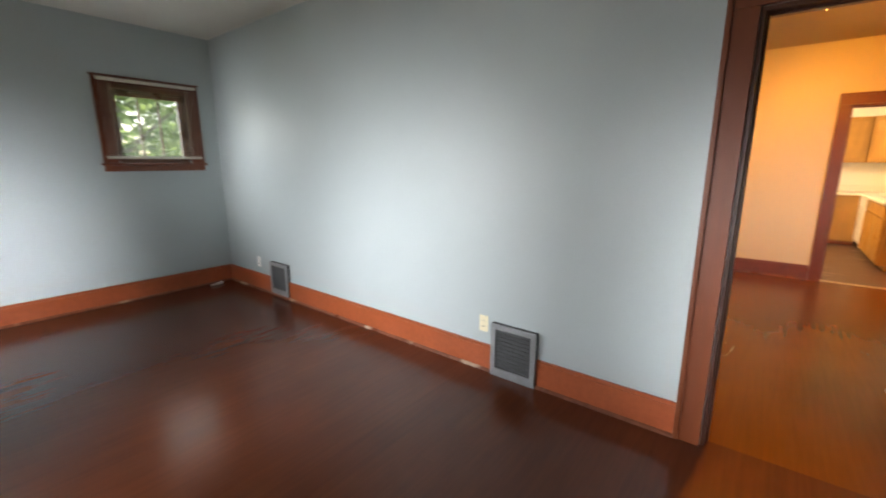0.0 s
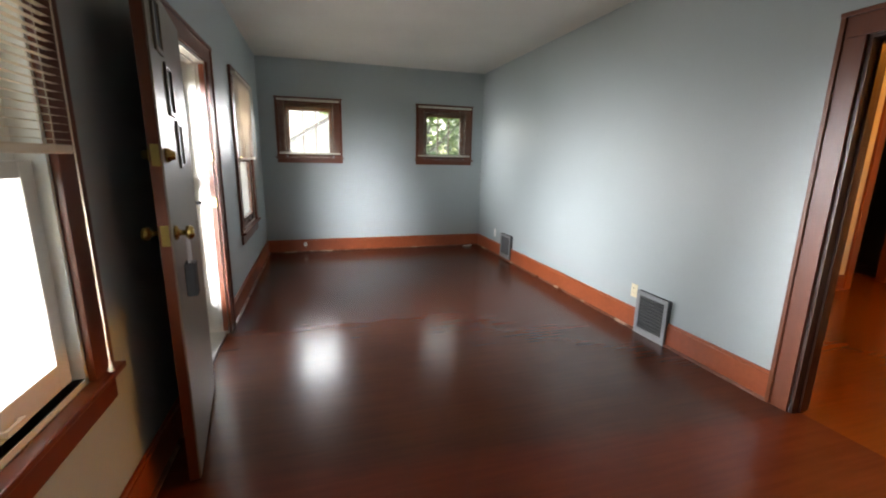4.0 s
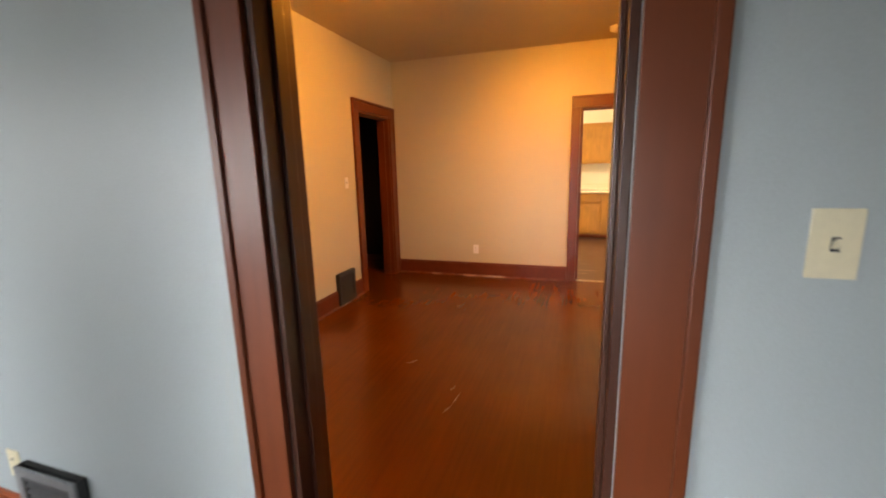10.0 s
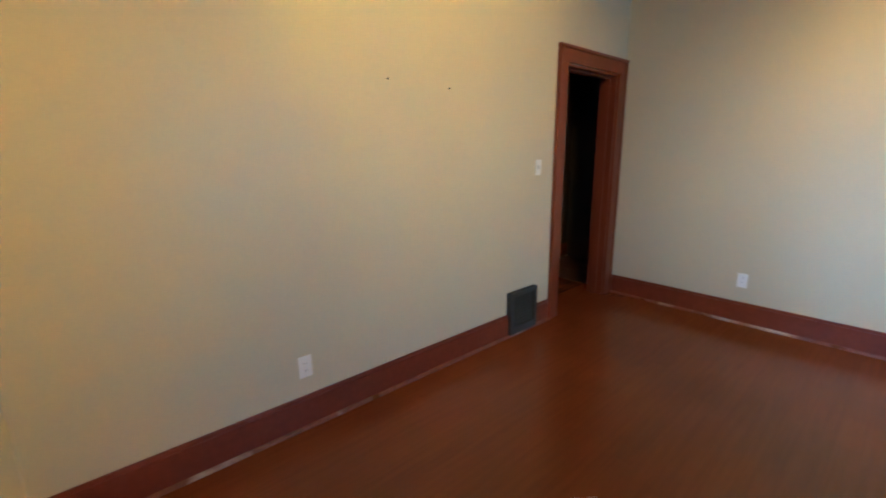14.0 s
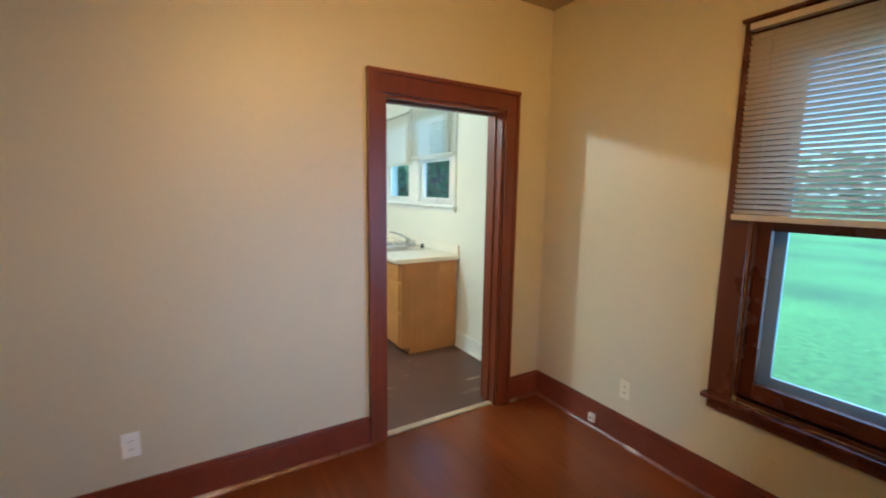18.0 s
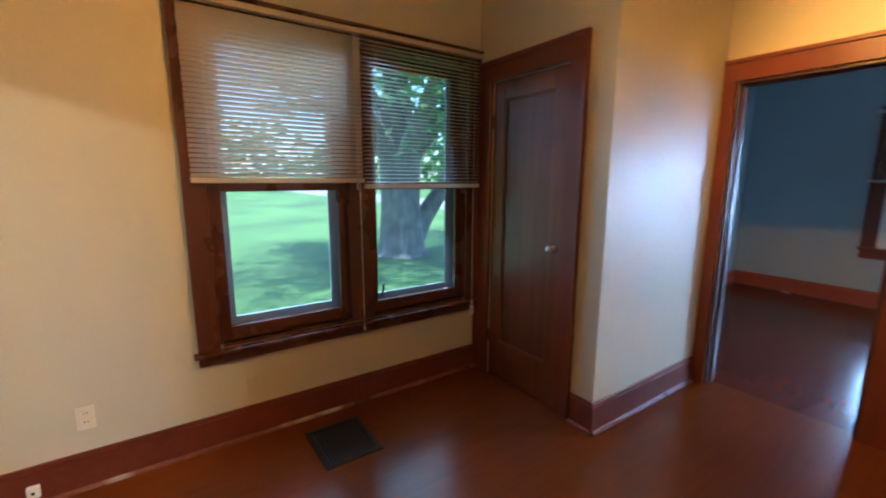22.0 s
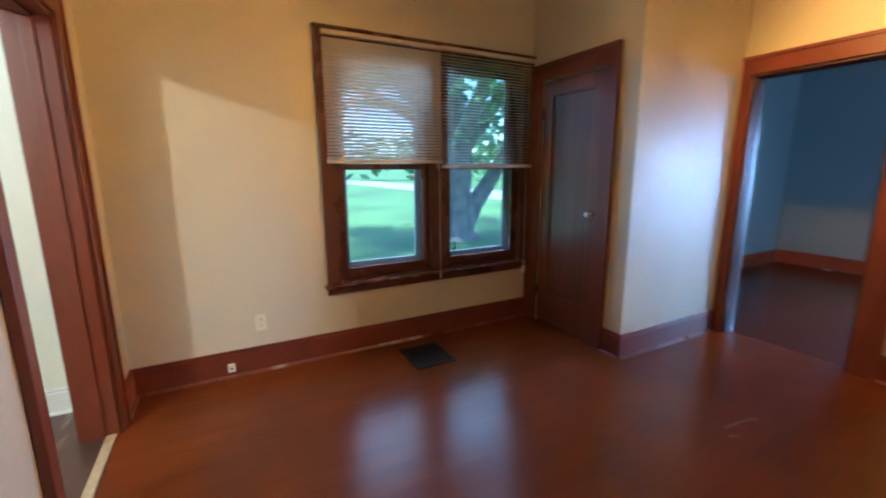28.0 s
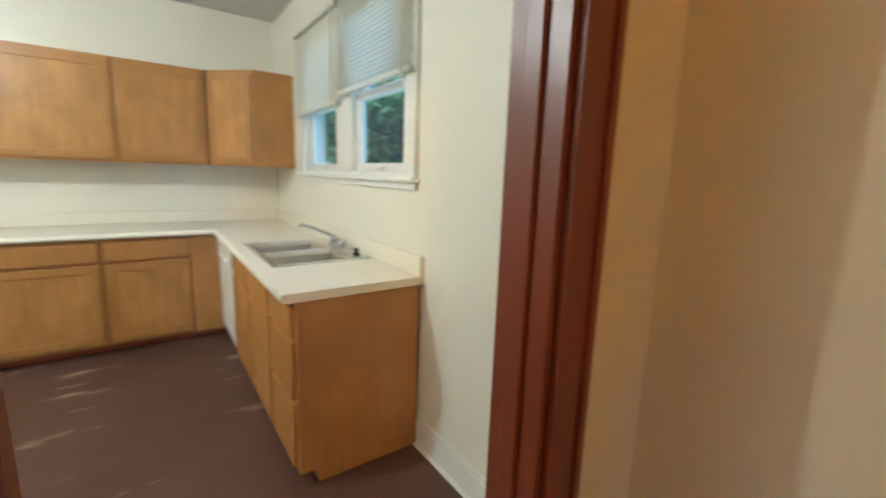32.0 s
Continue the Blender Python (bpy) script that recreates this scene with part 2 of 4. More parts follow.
def leaf_material(name, a, b_):
    m, nt, b = nodes_of(name, a, 0.6)
    geo = nt.nodes.new("ShaderNodeNewGeometry")
    c = ramp(nt, geo.outputs["Random Per Island"], [(0, a), (1, b_)])
    nt.links.new(c, b.inputs["Base Color"])
    return translucent(m, c, a, 0.6)


LEAF = leaf_material("leaves", (0.13, 0.25, 0.11), (0.30, 0.45, 0.21))
FARLEAF = leaf_material("far_leaves", (0.08, 0.17, 0.05), (0.22, 0.36, 0.11))
GRASS = surface("lawn", (0.11, 0.20, 0.045), 0.9, vary=0.45, blotch=0.25, grain=9, bump=0.6, depth=0.03)


def glass(name="window_glass"):
    m, nt, b = nodes_of(name, (1, 1, 1), 0.02)
    out = nt.nodes["Material Output"]
    tr, gl, fr, pw, mr, mx = (nt.nodes.new("ShaderNode" + k) for k in ("BsdfTransparent", "BsdfGlossy", "LayerWeight", "Math", "MapRange", "MixShader"))
    fr.inputs["Blend"].default_value = 0.5
    pw.operation, pw.inputs[1].default_value = "POWER", 4.0
    mr.inputs["To Min"].default_value, mr.inputs["To Max"].default_value = 0.03, 0.5
    nt.links.new(fr.outputs["Facing"], pw.inputs[0])
    nt.links.new(pw.outputs[0], mr.inputs["Value"])
    tr.inputs[0].default_value = (0.93, 0.96, 0.95, 1)
    gl.inputs["Roughness"].default_value = 0.02
    nt.links.new(mr.outputs[0], mx.inputs[0])
    nt.links.new(tr.outputs[0], mx.inputs[1])
    nt.links.new(gl.outputs[0], mx.inputs[2])
    dust, film = nt.nodes.new("ShaderNodeBsdfTranslucent"), nt.nodes.new("ShaderNodeMixShader")
    dust.inputs[0].default_value = (0.8, 0.85, 0.85, 1)
    film.inputs[0].default_value = 0.012
    nt.links.new(mx.outputs[0], film.inputs[1])
    nt.links.new(dust.outputs[0], film.inputs[2])
    nt.links.new(film.outputs[0], out.inputs[0])
    return m


GLASS = glass()
GLOW, _nt, _b = nodes_of("lit_glass_shade", (0.9, 0.6, 0.3), 0.4)
_b.inputs["Emission Color"].default_value = (1.0, 0.62, 0.22, 1)
_b.inputs["Emission Strength"].default_value = 6.0
translucent(GLOW, None, (0.95, 0.85, 0.7), 0.7)


# ---- mesh helpers ----
def box(bm, x0, y0, z0, x1, y1, z1):
    vs = [bm.verts.new(p) for p in ((x0, y0, z0), (x1, y0, z0), (x1, y1, z0), (x0, y1, z0), (x0, y0, z1), (x1, y0, z1), (x1, y1, z1), (x0, y1, z1))]
    for f in ((0, 3, 2, 1), (4, 5, 6, 7), (0, 1, 5, 4), (1, 2, 6, 5), (2, 3, 7, 6), (3, 0, 4, 7)):
        bm.faces.new([vs[i] for i in f])
    return vs


def part(name, bm, material, parent=None, label="", bevel=0.0, smooth=False):
    if bevel:
        bmesh.ops.bevel(bm, geom=bm.edges[:], offset=bevel, segments=2, profile=0.6, affect="EDGES", clamp_overlap=True)
    me = bpy.data.meshes.new(name)
    bm.normal_update()
    bm.to_mesh(me)
    bm.free()
    if smooth:
        me.polygons.foreach_set("use_smooth", [True] * len(me.polygons))
    me.materials.append(material)
    ob = new(name, me)
    if parent:
        ob.parent = parent
    return tagged(ob, label)


def boxes(name, material, parent, *dims, bevel=0.0, label=""):
    bm = bmesh.new()
    for d in dims:
        x0, y0, z0, x1, y1, z1 = d
        box(bm, min(x0, x1), min(y0, y1), min(z0, z1), max(x0, x1), max(y0, y1), max(z0, z1))
    return part(name, bm, material, parent, label, bevel)


def thing(name, m, label, category, group="", kind=""):
    ob = new(name)
    ob.empty_display_size = 0.1
    ob.matrix_world = m
    return tagged(ob, label, category, group, kind)


def lathe(bm, profile, segments=20, m=None, cap=True):
    """Turns (radius, height) pairs round z."""
    rings = []
    for r, z in profile:
        rings.append([bm.verts.new((r * math.cos(2 * math.pi * i / segments), r * math.sin(2 * math.pi * i / segments), z)) for i in range(segments)])
    for a, b in zip(rings, rings[1:]):
        for i in range(segments):
            j = (i + 1) % segments
            bm.faces.new((a[i], a[j], b[j], b[i]))
    if cap:
        bm.faces.new(list(reversed(rings[0])))
        bm.faces.new(rings[-1])
    if m:
        bmesh.ops.transform(bm, matrix=m, verts=[v for r in rings for v in r])


def tube(bm, points, radius, segments=8):
    """A round bar along points; radius may be one number or one for each point."""
    pts = [Vector(p) for p in points]
    radii = radius if isinstance(radius, (list, tuple)) else [radius] * len(pts)
    rings = []
    for i, p in enumerate(pts):
        way = (pts[min(i + 1, len(pts) - 1)] - pts[max(i - 1, 0)]).normalized()
        side = way.cross(Vector((0.3, 0.9, 0.1)) if abs(way.z) > 0.9 else Vector((0, 0, 1))).normalized()
        up = side.cross(way)
        rings.append([bm.verts.new(p + radii[i] * (math.cos(2 * math.pi * k / segments) * side + math.sin(2 * math.pi * k / segments) * up)) for k in range(segments)])
    for a, b in zip(rings, rings[1:]):
        for k in range(segments):
            j = (k + 1) % segments
            bm.faces.new((a[k], a[j], b[j], b[k]))
    bm.faces.new(rings[0])
    bm.faces.new(list(reversed(rings[-1])))


Z = 2.72


def wall(name, material, axis, p0, p1, a0, a1, openings=(), label=""):
    """A wall slab from p0 to p1 across its axis, a0 to a1 along; openings (a, b, bottom, top) go through."""
    bm = bmesh.new()
    us = sorted({a0, a1, *(v for o in openings for v in o[:2])})
    zs = sorted({0.0, Z, *(v for o in openings for v in o[2:])})

    def hole(u, z):
        return any(o[0] < u < o[1] and o[2] < z < o[3] for o in openings)
    solid = [[not hole((u + v) / 2, (z + w) / 2) for z, w in zip(zs, zs[1:])] for u, v in zip(us, us[1:])]
    verts = {}

    def vert(u, z, p):
        if (u, z, p) not in verts:
            verts[u, z, p] = bm.verts.new((p, u, z) if axis == "x" else (u, p, z))
        return verts[u, z, p]
    for i in range(len(us) - 1):
        for j in range(len(zs) - 1):
            if not solid[i][j]:
                continue
            u, v, z, w = us[i], us[i + 1], zs[j], zs[j + 1]
            for p in (p0, p1):
                bm.faces.new([vert(u, z, p), vert(v, z, p), vert(v, w, p), vert(u, w, p)])
            for di, dj, q in ((-1, 0, ((u, z), (u, w))), (1, 0, ((v, z), (v, w))), (0, -1, ((u, z), (v, z))), (0, 1, ((u, w), (v, w)))):
                k, l = i + di, j + dj
                if not (0 <= k < len(us) - 1 and 0 <= l < len(zs) - 1 and solid[k][l]):
                    bm.faces.new([vert(*q[0], p0), vert(*q[1], p0), vert(*q[1], p1), vert(*q[0], p1)])
    bmesh.ops.recalc_face_normals(bm, faces=bm.faces[:])
    return tagged(part(name, bm, material), label, "wall", kind="structure")


# ---- plan ----
LX0, LX1, LY0 = -4.665, 2.235, -3.30
DX0, DY1, WX = -1.328, 4.335, 2.232
KX0, KY1 = -0.9, 8.14
A0 = 0.018
AO, KO, DO = (0.30, 1.10, 0, 2.03), (0.992, 1.838, 0, 2.03), (3.40, 4.19, 0, 2.03)
W1, W2 = (-2.96, -2.31, 1.42, 2.10), (-0.95, -0.29, 1.42, 2.10)
FD, NW, BW = (-1.72, -0.84, 0, 2.05), (-3.62, -2.74, 0.68, 2.08), (0.30, 0.90, 0.70, 2.08)
DW, KW = (1.43, 3.03, 0.56, 2.16), (5.62, 7.20, 1.39, 2.31)
T = 0.15
wall("wall_living_back", BLUE, "y", A0, T / 2, LX0, LX1, [AO], "blue-grey painted plaster wall with a doorway to the dining room")
wall("wall_dining_front", CREAM, "y", T / 2, T, LX0, LX1, [AO], "cream painted wall with a doorway to the living room")
wall("wall_living_far", BLUE, "x", LX0 - T, LX0, LY0 - T, T, [W1, W2], "blue-grey wall with two small square windows")
wall("wall_living_front", BLUE, "y", LY0 - T, LY0, LX0, LX1, [NW, FD, BW], "blue-grey front wall with windows and the entrance")
wall("wall_living_side", BLUE, "x", LX1, LX1 + T, LY0 - T, T, (), "plain blue-grey painted wall")
wall("wall_dining_left", CREAM, "x", DX0 - T, DX0, T, DY1 + T, [DO], "cream wall with a dark open doorway")
wall("wall_dining_far", CREAM, "y", DY1, DY1 + T / 2, DX0, WX, [KO], "cream wall with a doorway to the kitchen")
wall("wall_kitchen_near", WHITE, "y", DY1 + T / 2, DY1 + T, DX0, WX, [KO], "off-white kitchen wall beside the doorway")
wall("wall_dining_windows", CREAM, "x", WX, WX + T, T, DY1 + T / 2, [DW], "cream wall with a pair of wood windows")
wall("wall_kitchen_windows", WHITE, "x", WX, WX + T, DY1 + T / 2, KY1 + T, [KW], "off-white wall with white kitchen windows")
wall("wall_kitchen_far", WHITE, "y", KY1, KY1 + T, KX0, WX, (), "off-white kitchen wall behind the cabinets")
wall("wall_kitchen_left", WHITE, "x", KX0 - T, KX0, DY1 + T, KY1 + T, (), "plain off-white kitchen wall")
CD = (1.45, 2.085, 0, 2.05)
wall("wall_closet_side", CREAM, "x", 1.18, 1.26, T, 1.316, (), "cream side wall of the closet")
wall("wall_closet_face", CREAM, "y", 1.236, 1.316, 1.26, WX, [CD], "cream closet wall round its door")
HX, HY0, HY1 = -2.45, 2.6, 5.3
wall("wall_hall_far", HALL_GLOOM, "x", HX - T, HX, HY0, HY1, (), "hall wall with its gloom coloured in near black")
wall("wall_hall_south", HALL_GLOOM, "y", HY0 - T, HY0, HX - T, DX0 - T, (), "hall wall with its gloom coloured in near black")
wall("wall_hall_north", HALL_GLOOM, "y", HY1, HY1 + T, HX - T, DX0 - T, (), "hall wall with its gloom coloured in near black")
wall("wall_hall_side", HALL_GLOOM, "x", DX0 - T, DX0, DY1 + T, HY1, (), "hall wall with its gloom coloured in near black")


def setting(ob, label, category):
    return tagged(ob, label, category, kind="structure")


setting(boxes("ceiling_living", CEIL, None, (LX0 - T, LY0 - T, Z, WX + T, T / 2, Z + 0.1)), "flat off-white painted living room ceiling", "ceiling")
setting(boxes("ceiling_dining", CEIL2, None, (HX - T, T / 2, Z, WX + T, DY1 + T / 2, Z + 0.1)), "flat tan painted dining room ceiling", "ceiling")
setting(boxes("ceiling_kitchen", CEIL, None, (HX - T, DY1 + T / 2, Z, WX + T, KY1 + T, Z + 0.1)), "flat off-white kitchen ceiling", "ceiling")
floor_living = setting(boxes("floor_living", SUB, None, (LX0, LY0 - T, -0.12, LX1, T / 2, -0.02)), "glossy red-brown painted board floor, coloured darker for the dimmer room", "floor")
floor_dining = setting(boxes("floor_dining", SUB, None, (HX - T, T / 2, -0.12, WX, DY1 + 0.03, -0.02)), "glossy red-brown painted board floor", "floor")
setting(boxes("floor_kitchen", VINYL, None, (KX0, DY1 + 0.03, -0.12, WX, KY1, 0.001), (HX, DY1 + 0.03, -0.12, KX0 - T, HY1, 0.001)), "worn dark brown sheet vinyl kitchen floor with pale scuffs", "floor")


# ---- trim round openings ----


def frame_at(x, y, turn):
    """A local frame on a wall: x along it, y into the room."""
    return pose(x, y, 0, 0, 0, turn)


def board(name, material, parent, x0, x1, z0, z1, y0=0.0, y1=0.022, bevel=0.002, label=""):
    return boxes(name, material, parent, (x0, y0, z0, x1, y1, z1), bevel=bevel, label=label)


def door_casing(name, m, width, top, left=0.125, right=0.125, head=0.109, band=True, label="wide red-brown painted wood door casing"):
    """Flat casing with a raised outer band, round an opening from x = 0 to width."""
    ob = thing(name, m, label, "door casing", kind="structure")
    w = 0.022
    board("casing_side", TRIM, ob, -left, -0.002, 0, top)
    board("casing_side", TRIM, ob, width + 0.002, width + right, 0, top)
    board("casing_head", TRIM, ob, -left, width + right, top + 0.001, top + head)
    if band:
        board("back_band", TRIM, ob, -left - 0.012, -left + 0.012, 0, top + head, 0.003, 0.032, 0.004)
        if right > 0.08:
            board("back_band", TRIM, ob, width + right - 0.012, width + right + 0.012, 0, top + head, 0.003, 0.032, 0.004)
        board("back_band", TRIM, ob, -left - 0.014, width + right + (0.014 if right > 0.08 else 0), top + head - 0.01, top + head + 0.014, 0.003, 0.036, 0.004)
    return ob


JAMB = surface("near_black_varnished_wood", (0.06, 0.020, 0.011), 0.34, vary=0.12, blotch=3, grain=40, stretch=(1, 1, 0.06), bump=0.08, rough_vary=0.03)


def door_jamb(name, m, width, top, depth, material=JAMB, label="dark varnished jamb lining the doorway"):
    """Lining of an opening; local y runs from the room face back through the wall."""
    ob = thing(name, m, label, "door jamb", kind="structure")
    t = 0.018
    board("jamb_side", material, ob, 0, t, 0, top, -depth - 0.003, 0.003)
    board("jamb_side", material, ob, width - t, width, 0, top, -depth - 0.003, 0.003)
    board("jamb_head", material, ob, t, width - t, top - t, top, -depth - 0.003, 0.003)
    for x in (t, width - t - 0.012):
        board("door_stop", material, ob, x, x + 0.012, 0, top - t, -depth * 0.68, -depth * 0.36, 0.003)
    board("door_stop", material, ob, t + 0.012, width - t - 0.012, top - t - 0.012, top - t, -depth * 0.68, -depth * 0.36, 0.003)
    return ob


door_casing("trim_doorway_living", frame_at(AO[1], A0, 180), 0.80, 2.03, 0.115, 0.108)
door_casing("trim_doorway_dining", frame_at(AO[0], T, 0), 0.80, 2.03, 0.135, 0.078, 0.118)
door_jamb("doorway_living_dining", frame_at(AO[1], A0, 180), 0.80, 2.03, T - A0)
door_casing("trim_doorway_kitchen", frame_at(KO[1], DY1, 180), KO[1] - KO[0], 2.03, 0.096, 0.086)
door_casing("trim_kitchen_side", frame_at(KO[0], DY1 + T, 0), KO[1] - KO[0], 2.03, 0.1, 0.1, band=False, label="white painted door casing on the kitchen side")
door_jamb("doorway_kitchen", frame_at(KO[1], DY1, 180), KO[1] - KO[0], 2.03, T, TRIM, "red-brown painted jamb lining the kitchen doorway")
door_casing("trim_doorway_hall", frame_at(DX0, DO[1], -90), 0.79, 2.03, 0.11, 0.115)
door_jamb("doorway_hall", frame_at(DX0, DO[1], -90), 0.79, 2.03, T, TRIM, "red-brown jamb lining the dark hall doorway")
door_casing("trim_closet", frame_at(CD[0], 1.316, 0), 0.635, 2.05, 0.105, 0.135, 0.12, label="red-brown casing of the closet door")
setting(boxes("kitchen_threshold", THRESH, None, (KO[0] + 0.018, DY1 + 0.01, 0, KO[1] - 0.018, DY1 + 0.055, 0.012), bevel=0.005), "worn pale metal threshold strip in the kitchen doorway", "threshold")


def baseboard(name, m, length, h=0.19, material=BASE, shoe=SHOE, label="tall red-brown painted baseboard with shoe moulding"):
    ob = thing(name, m, label, "baseboard", kind="structure")
    board("board", material, ob, 0, length, 0, h - 0.022, 0, 0.019, 0.002)
    board("cap", material, ob, 0, length, h - 0.023, h, 0, 0.014, 0.006)
    bm = bmesh.new()
    ring = [(0.019, 0), (0.034, 0), (0.033, 0.008), (0.028, 0.014), (0.019, 0.018)]
    ends = [[bm.verts.new((x, y, z)) for y, z in ring] for x in (0, length)]
    for i in range(5):
        j = (i + 1) % 5
        bm.faces.new((ends[0][i], ends[1][i], ends[1][j], ends[0][j]))
    bm.faces.new(ends[0]), bm.faces.new(list(reversed(ends[1])))
    part("shoe_moulding", bm, shoe, ob)
    return ob


baseboard("baseboard_living_back", frame_at(AO[0] - 0.12, A0, 180), AO[0] - 0.12 - LX0)
baseboard("baseboard_living_back", frame_at(LX1, A0, 180), LX1 - AO[1] - 0.127)
baseboard("baseboard_living_far", frame_at(LX0, 0, -90), -LY0)
baseboard("baseboard_living_side", frame_at(LX1, LY0, 90), -LY0)
baseboard("baseboard_living_front", frame_at(LX0, LY0, 0), FD[0] - 0.13 - LX0)
baseboard("baseboard_living_front", frame_at(FD[1] + 0.13, LY0, 0), LX1 - FD[1] - 0.13)
DB = surface("deep_red_brown_baseboard_paint", (0.17, 0.036, 0.015), 0.34, vary=0.2, blotch=2.5, grain=30, bump=0.2)
baseboard("baseboard_dining_left", frame_at(DX0, DO[0] - 0.127, -90), DO[0] - 0.127 - T, 0.18, DB)
baseboard("baseboard_dining_far", frame_at(KO[0] - 0.1, DY1, 180), KO[0] - 0.1 - DX0, 0.18, DB)
baseboard("baseboard_dining_far", frame_at(WX, DY1, 180), WX - KO[1] - 0.11, 0.18, DB)
baseboard("baseboard_dining_windows", frame_at(WX, 1.316, 90), DY1 - 1.316, 0.18, DB)
baseboard("baseboard_dining_front", frame_at(DX0, T, 0), AO[0] - 0.147 - DX0, 0.18, DB)
baseboard("baseboard_closet_side", frame_at(1.18, T + 0.034, 90), 1.316 - T - 0.034 + 0.019, 0.18, DB)
baseboard("baseboard_closet_face", frame_at(1.18, 1.316, 0), 0.15, 0.18, DB)
baseboard("baseboard_kitchen", frame_at(WX, DY1 + T, 90), 5.45 - DY1 - T, 0.15, WHITEWOOD, WHITEWOOD, "cream painted kitchen baseboard")
baseboard("baseboard_kitchen", frame_at(KO[0] - 0.1, DY1 + T, 0), 0.01, 0.15, WHITEWOOD, WHITEWOOD, "cream painted kitchen baseboard")


# ---- windows ----
def ring_boards(bm, x0, x1, z0, z1, y0, y1, s, top, bottom):
    box(bm, x0, y0, z0, x0 + s, y1, z1)
    box(bm, x1 - s, y0, z0, x1, y1, z1)
    box(bm, x0 + s, y0, z0, x1 - s, y1, z0 + bottom)
    box(bm, x0 + s, y0, z1 - top, x1 - s, y1, z1)


def sash(parent, name, x0, x1, z0, z1, y0, y1, material, s=0.05, top=0.05, bottom=0.05):
    bm = bmesh.new()
    ring_boards(bm, x0, x1, z0, z1, y0, y1, s, top, bottom)
    ob = part(name, bm, material, parent, bevel=0.003)
    ym = (y0 + y1) / 2
    pane = boxes("pane", GLASS, ob, (x0 + s - 0.005, ym - 0.002, z0 + bottom - 0.005, x1 - s + 0.005, ym + 0.002, z1 - top + 0.005))
    pane.visible_shadow = False
    return ob


def window(name, m, width, z0, z1, units, rail, casing, material, inner, label, cw=0.11, head=0.10, stool=True, apron=0.10, mullion=0.20, sash_w=0.06, bottom=0.08, forward=0.0, bars=0, storm=False):
    """A window in an opening from x = 0 to width: casing, liner, mullions and double-hung or fixed sashes."""
    ob = thing(name, m, label, "window", kind="structure")
    board("casing_side", casing, ob, -cw, -0.002, z0 - 0.02, z1 + head)
    board("casing_side", casing, ob, width + 0.002, width + cw, z0 - 0.02, z1 + head)
    board("casing_head", casing, ob, -0.001, width + 0.001, z1 + 0.002, z1 + head - 0.001)
    board("head_cap", casing, ob, -cw - 0.012, width + cw + 0.012, z1 + head + 0.001, z1 + head + 0.016, 0, 0.034, 0.004)
    board("window_sill", casing, ob, -cw - 0.02, width + cw + 0.02, z0 - 0.045, z0 - 0.021, 0, 0.05, 0.007)
    if apron:
        board("apron", casing, ob, -cw, width + cw, z0 - 0.046 - apron, z0 - 0.046, 0, 0.018)
    for x in (0.0, width - 0.014):
        board("liner", inner, ob, x, x + 0.014, z0, z1, -T, 0.001, 0.001)
    board("liner", inner, ob, 0.014, width - 0.014, z1 - 0.014, z1, -T, 0.001, 0.001)
    board("liner", inner, ob, 0.014, width - 0.014, z0 - 0.02, z0, -T - 0.03, 0.001, 0.001)
    x = 0.014
    w = (width - 0.028 - mullion * (units - 1)) / units
    for i in range(units):
        if i:
            board("mullion", casing, ob, x, x + mullion, z0, z1 - 0.014, -0.09, 0.012, 0.003)
            x += mullion
        if rail:
            if storm:
                bm = bmesh.new()
                ring_boards(bm, x, x + w, z0, z1 - 0.014, -0.122, -0.109, 0.085, 0.06, 0.105)
                part("storm_frame", bm, GREYMETAL, ob, "grey metal storm window frame", bevel=0.002)
            sash(ob, "upper_sash", x, x + w, rail - 0.02, z1 - 0.014, -0.105 + forward, -0.07 + forward, material, sash_w, 0.06, 0.04)
            sash(ob, "lower_sash", x, x + w, z0, rail + 0.02, -0.068 + forward, -0.033 + forward, material, sash_w, 0.045, bottom)
            lock = bmesh.new()
            lathe(lock, [(0.016, 0), (0.016, 0.012), (0.008, 0.02)], 10, pose(x + w / 2, -0.05 + forward, rail + 0.02))
            part("sash_lock", lock, BRASS, ob)
            bm = bmesh.new()
            for dx in (-0.03, 0.03):
                box(bm, x + w / 2 + dx - 0.006, -0.034 + forward, z0 + 0.02, x + w / 2 + dx + 0.006, -0.018 + forward, z0 + 0.034)
            box(bm, x + w / 2 - 0.036, -0.022 + forward, z0 + 0.018, x + w / 2 + 0.036, -0.012 + forward, z0 + 0.036)
            part("sash_lift", bm, material, ob, bevel=0.002)
        else:
            so = sash(ob, "sash", x, x + w, z0, z1 - 0.014, -0.09, -0.05, material, sash_w, sash_w, sash_w)
            for k in range(bars):
                bx = x + sash_w + (w - 2 * sash_w) * (k + 1) / (bars + 1)
                boxes("muntin", material, so, (bx - 0.008, -0.082, z0 + sash_w, bx + 0.008, -0.058, z1 - 0.014 - sash_w), bevel=0.002)
        x += w
    return ob


SLATS = {}


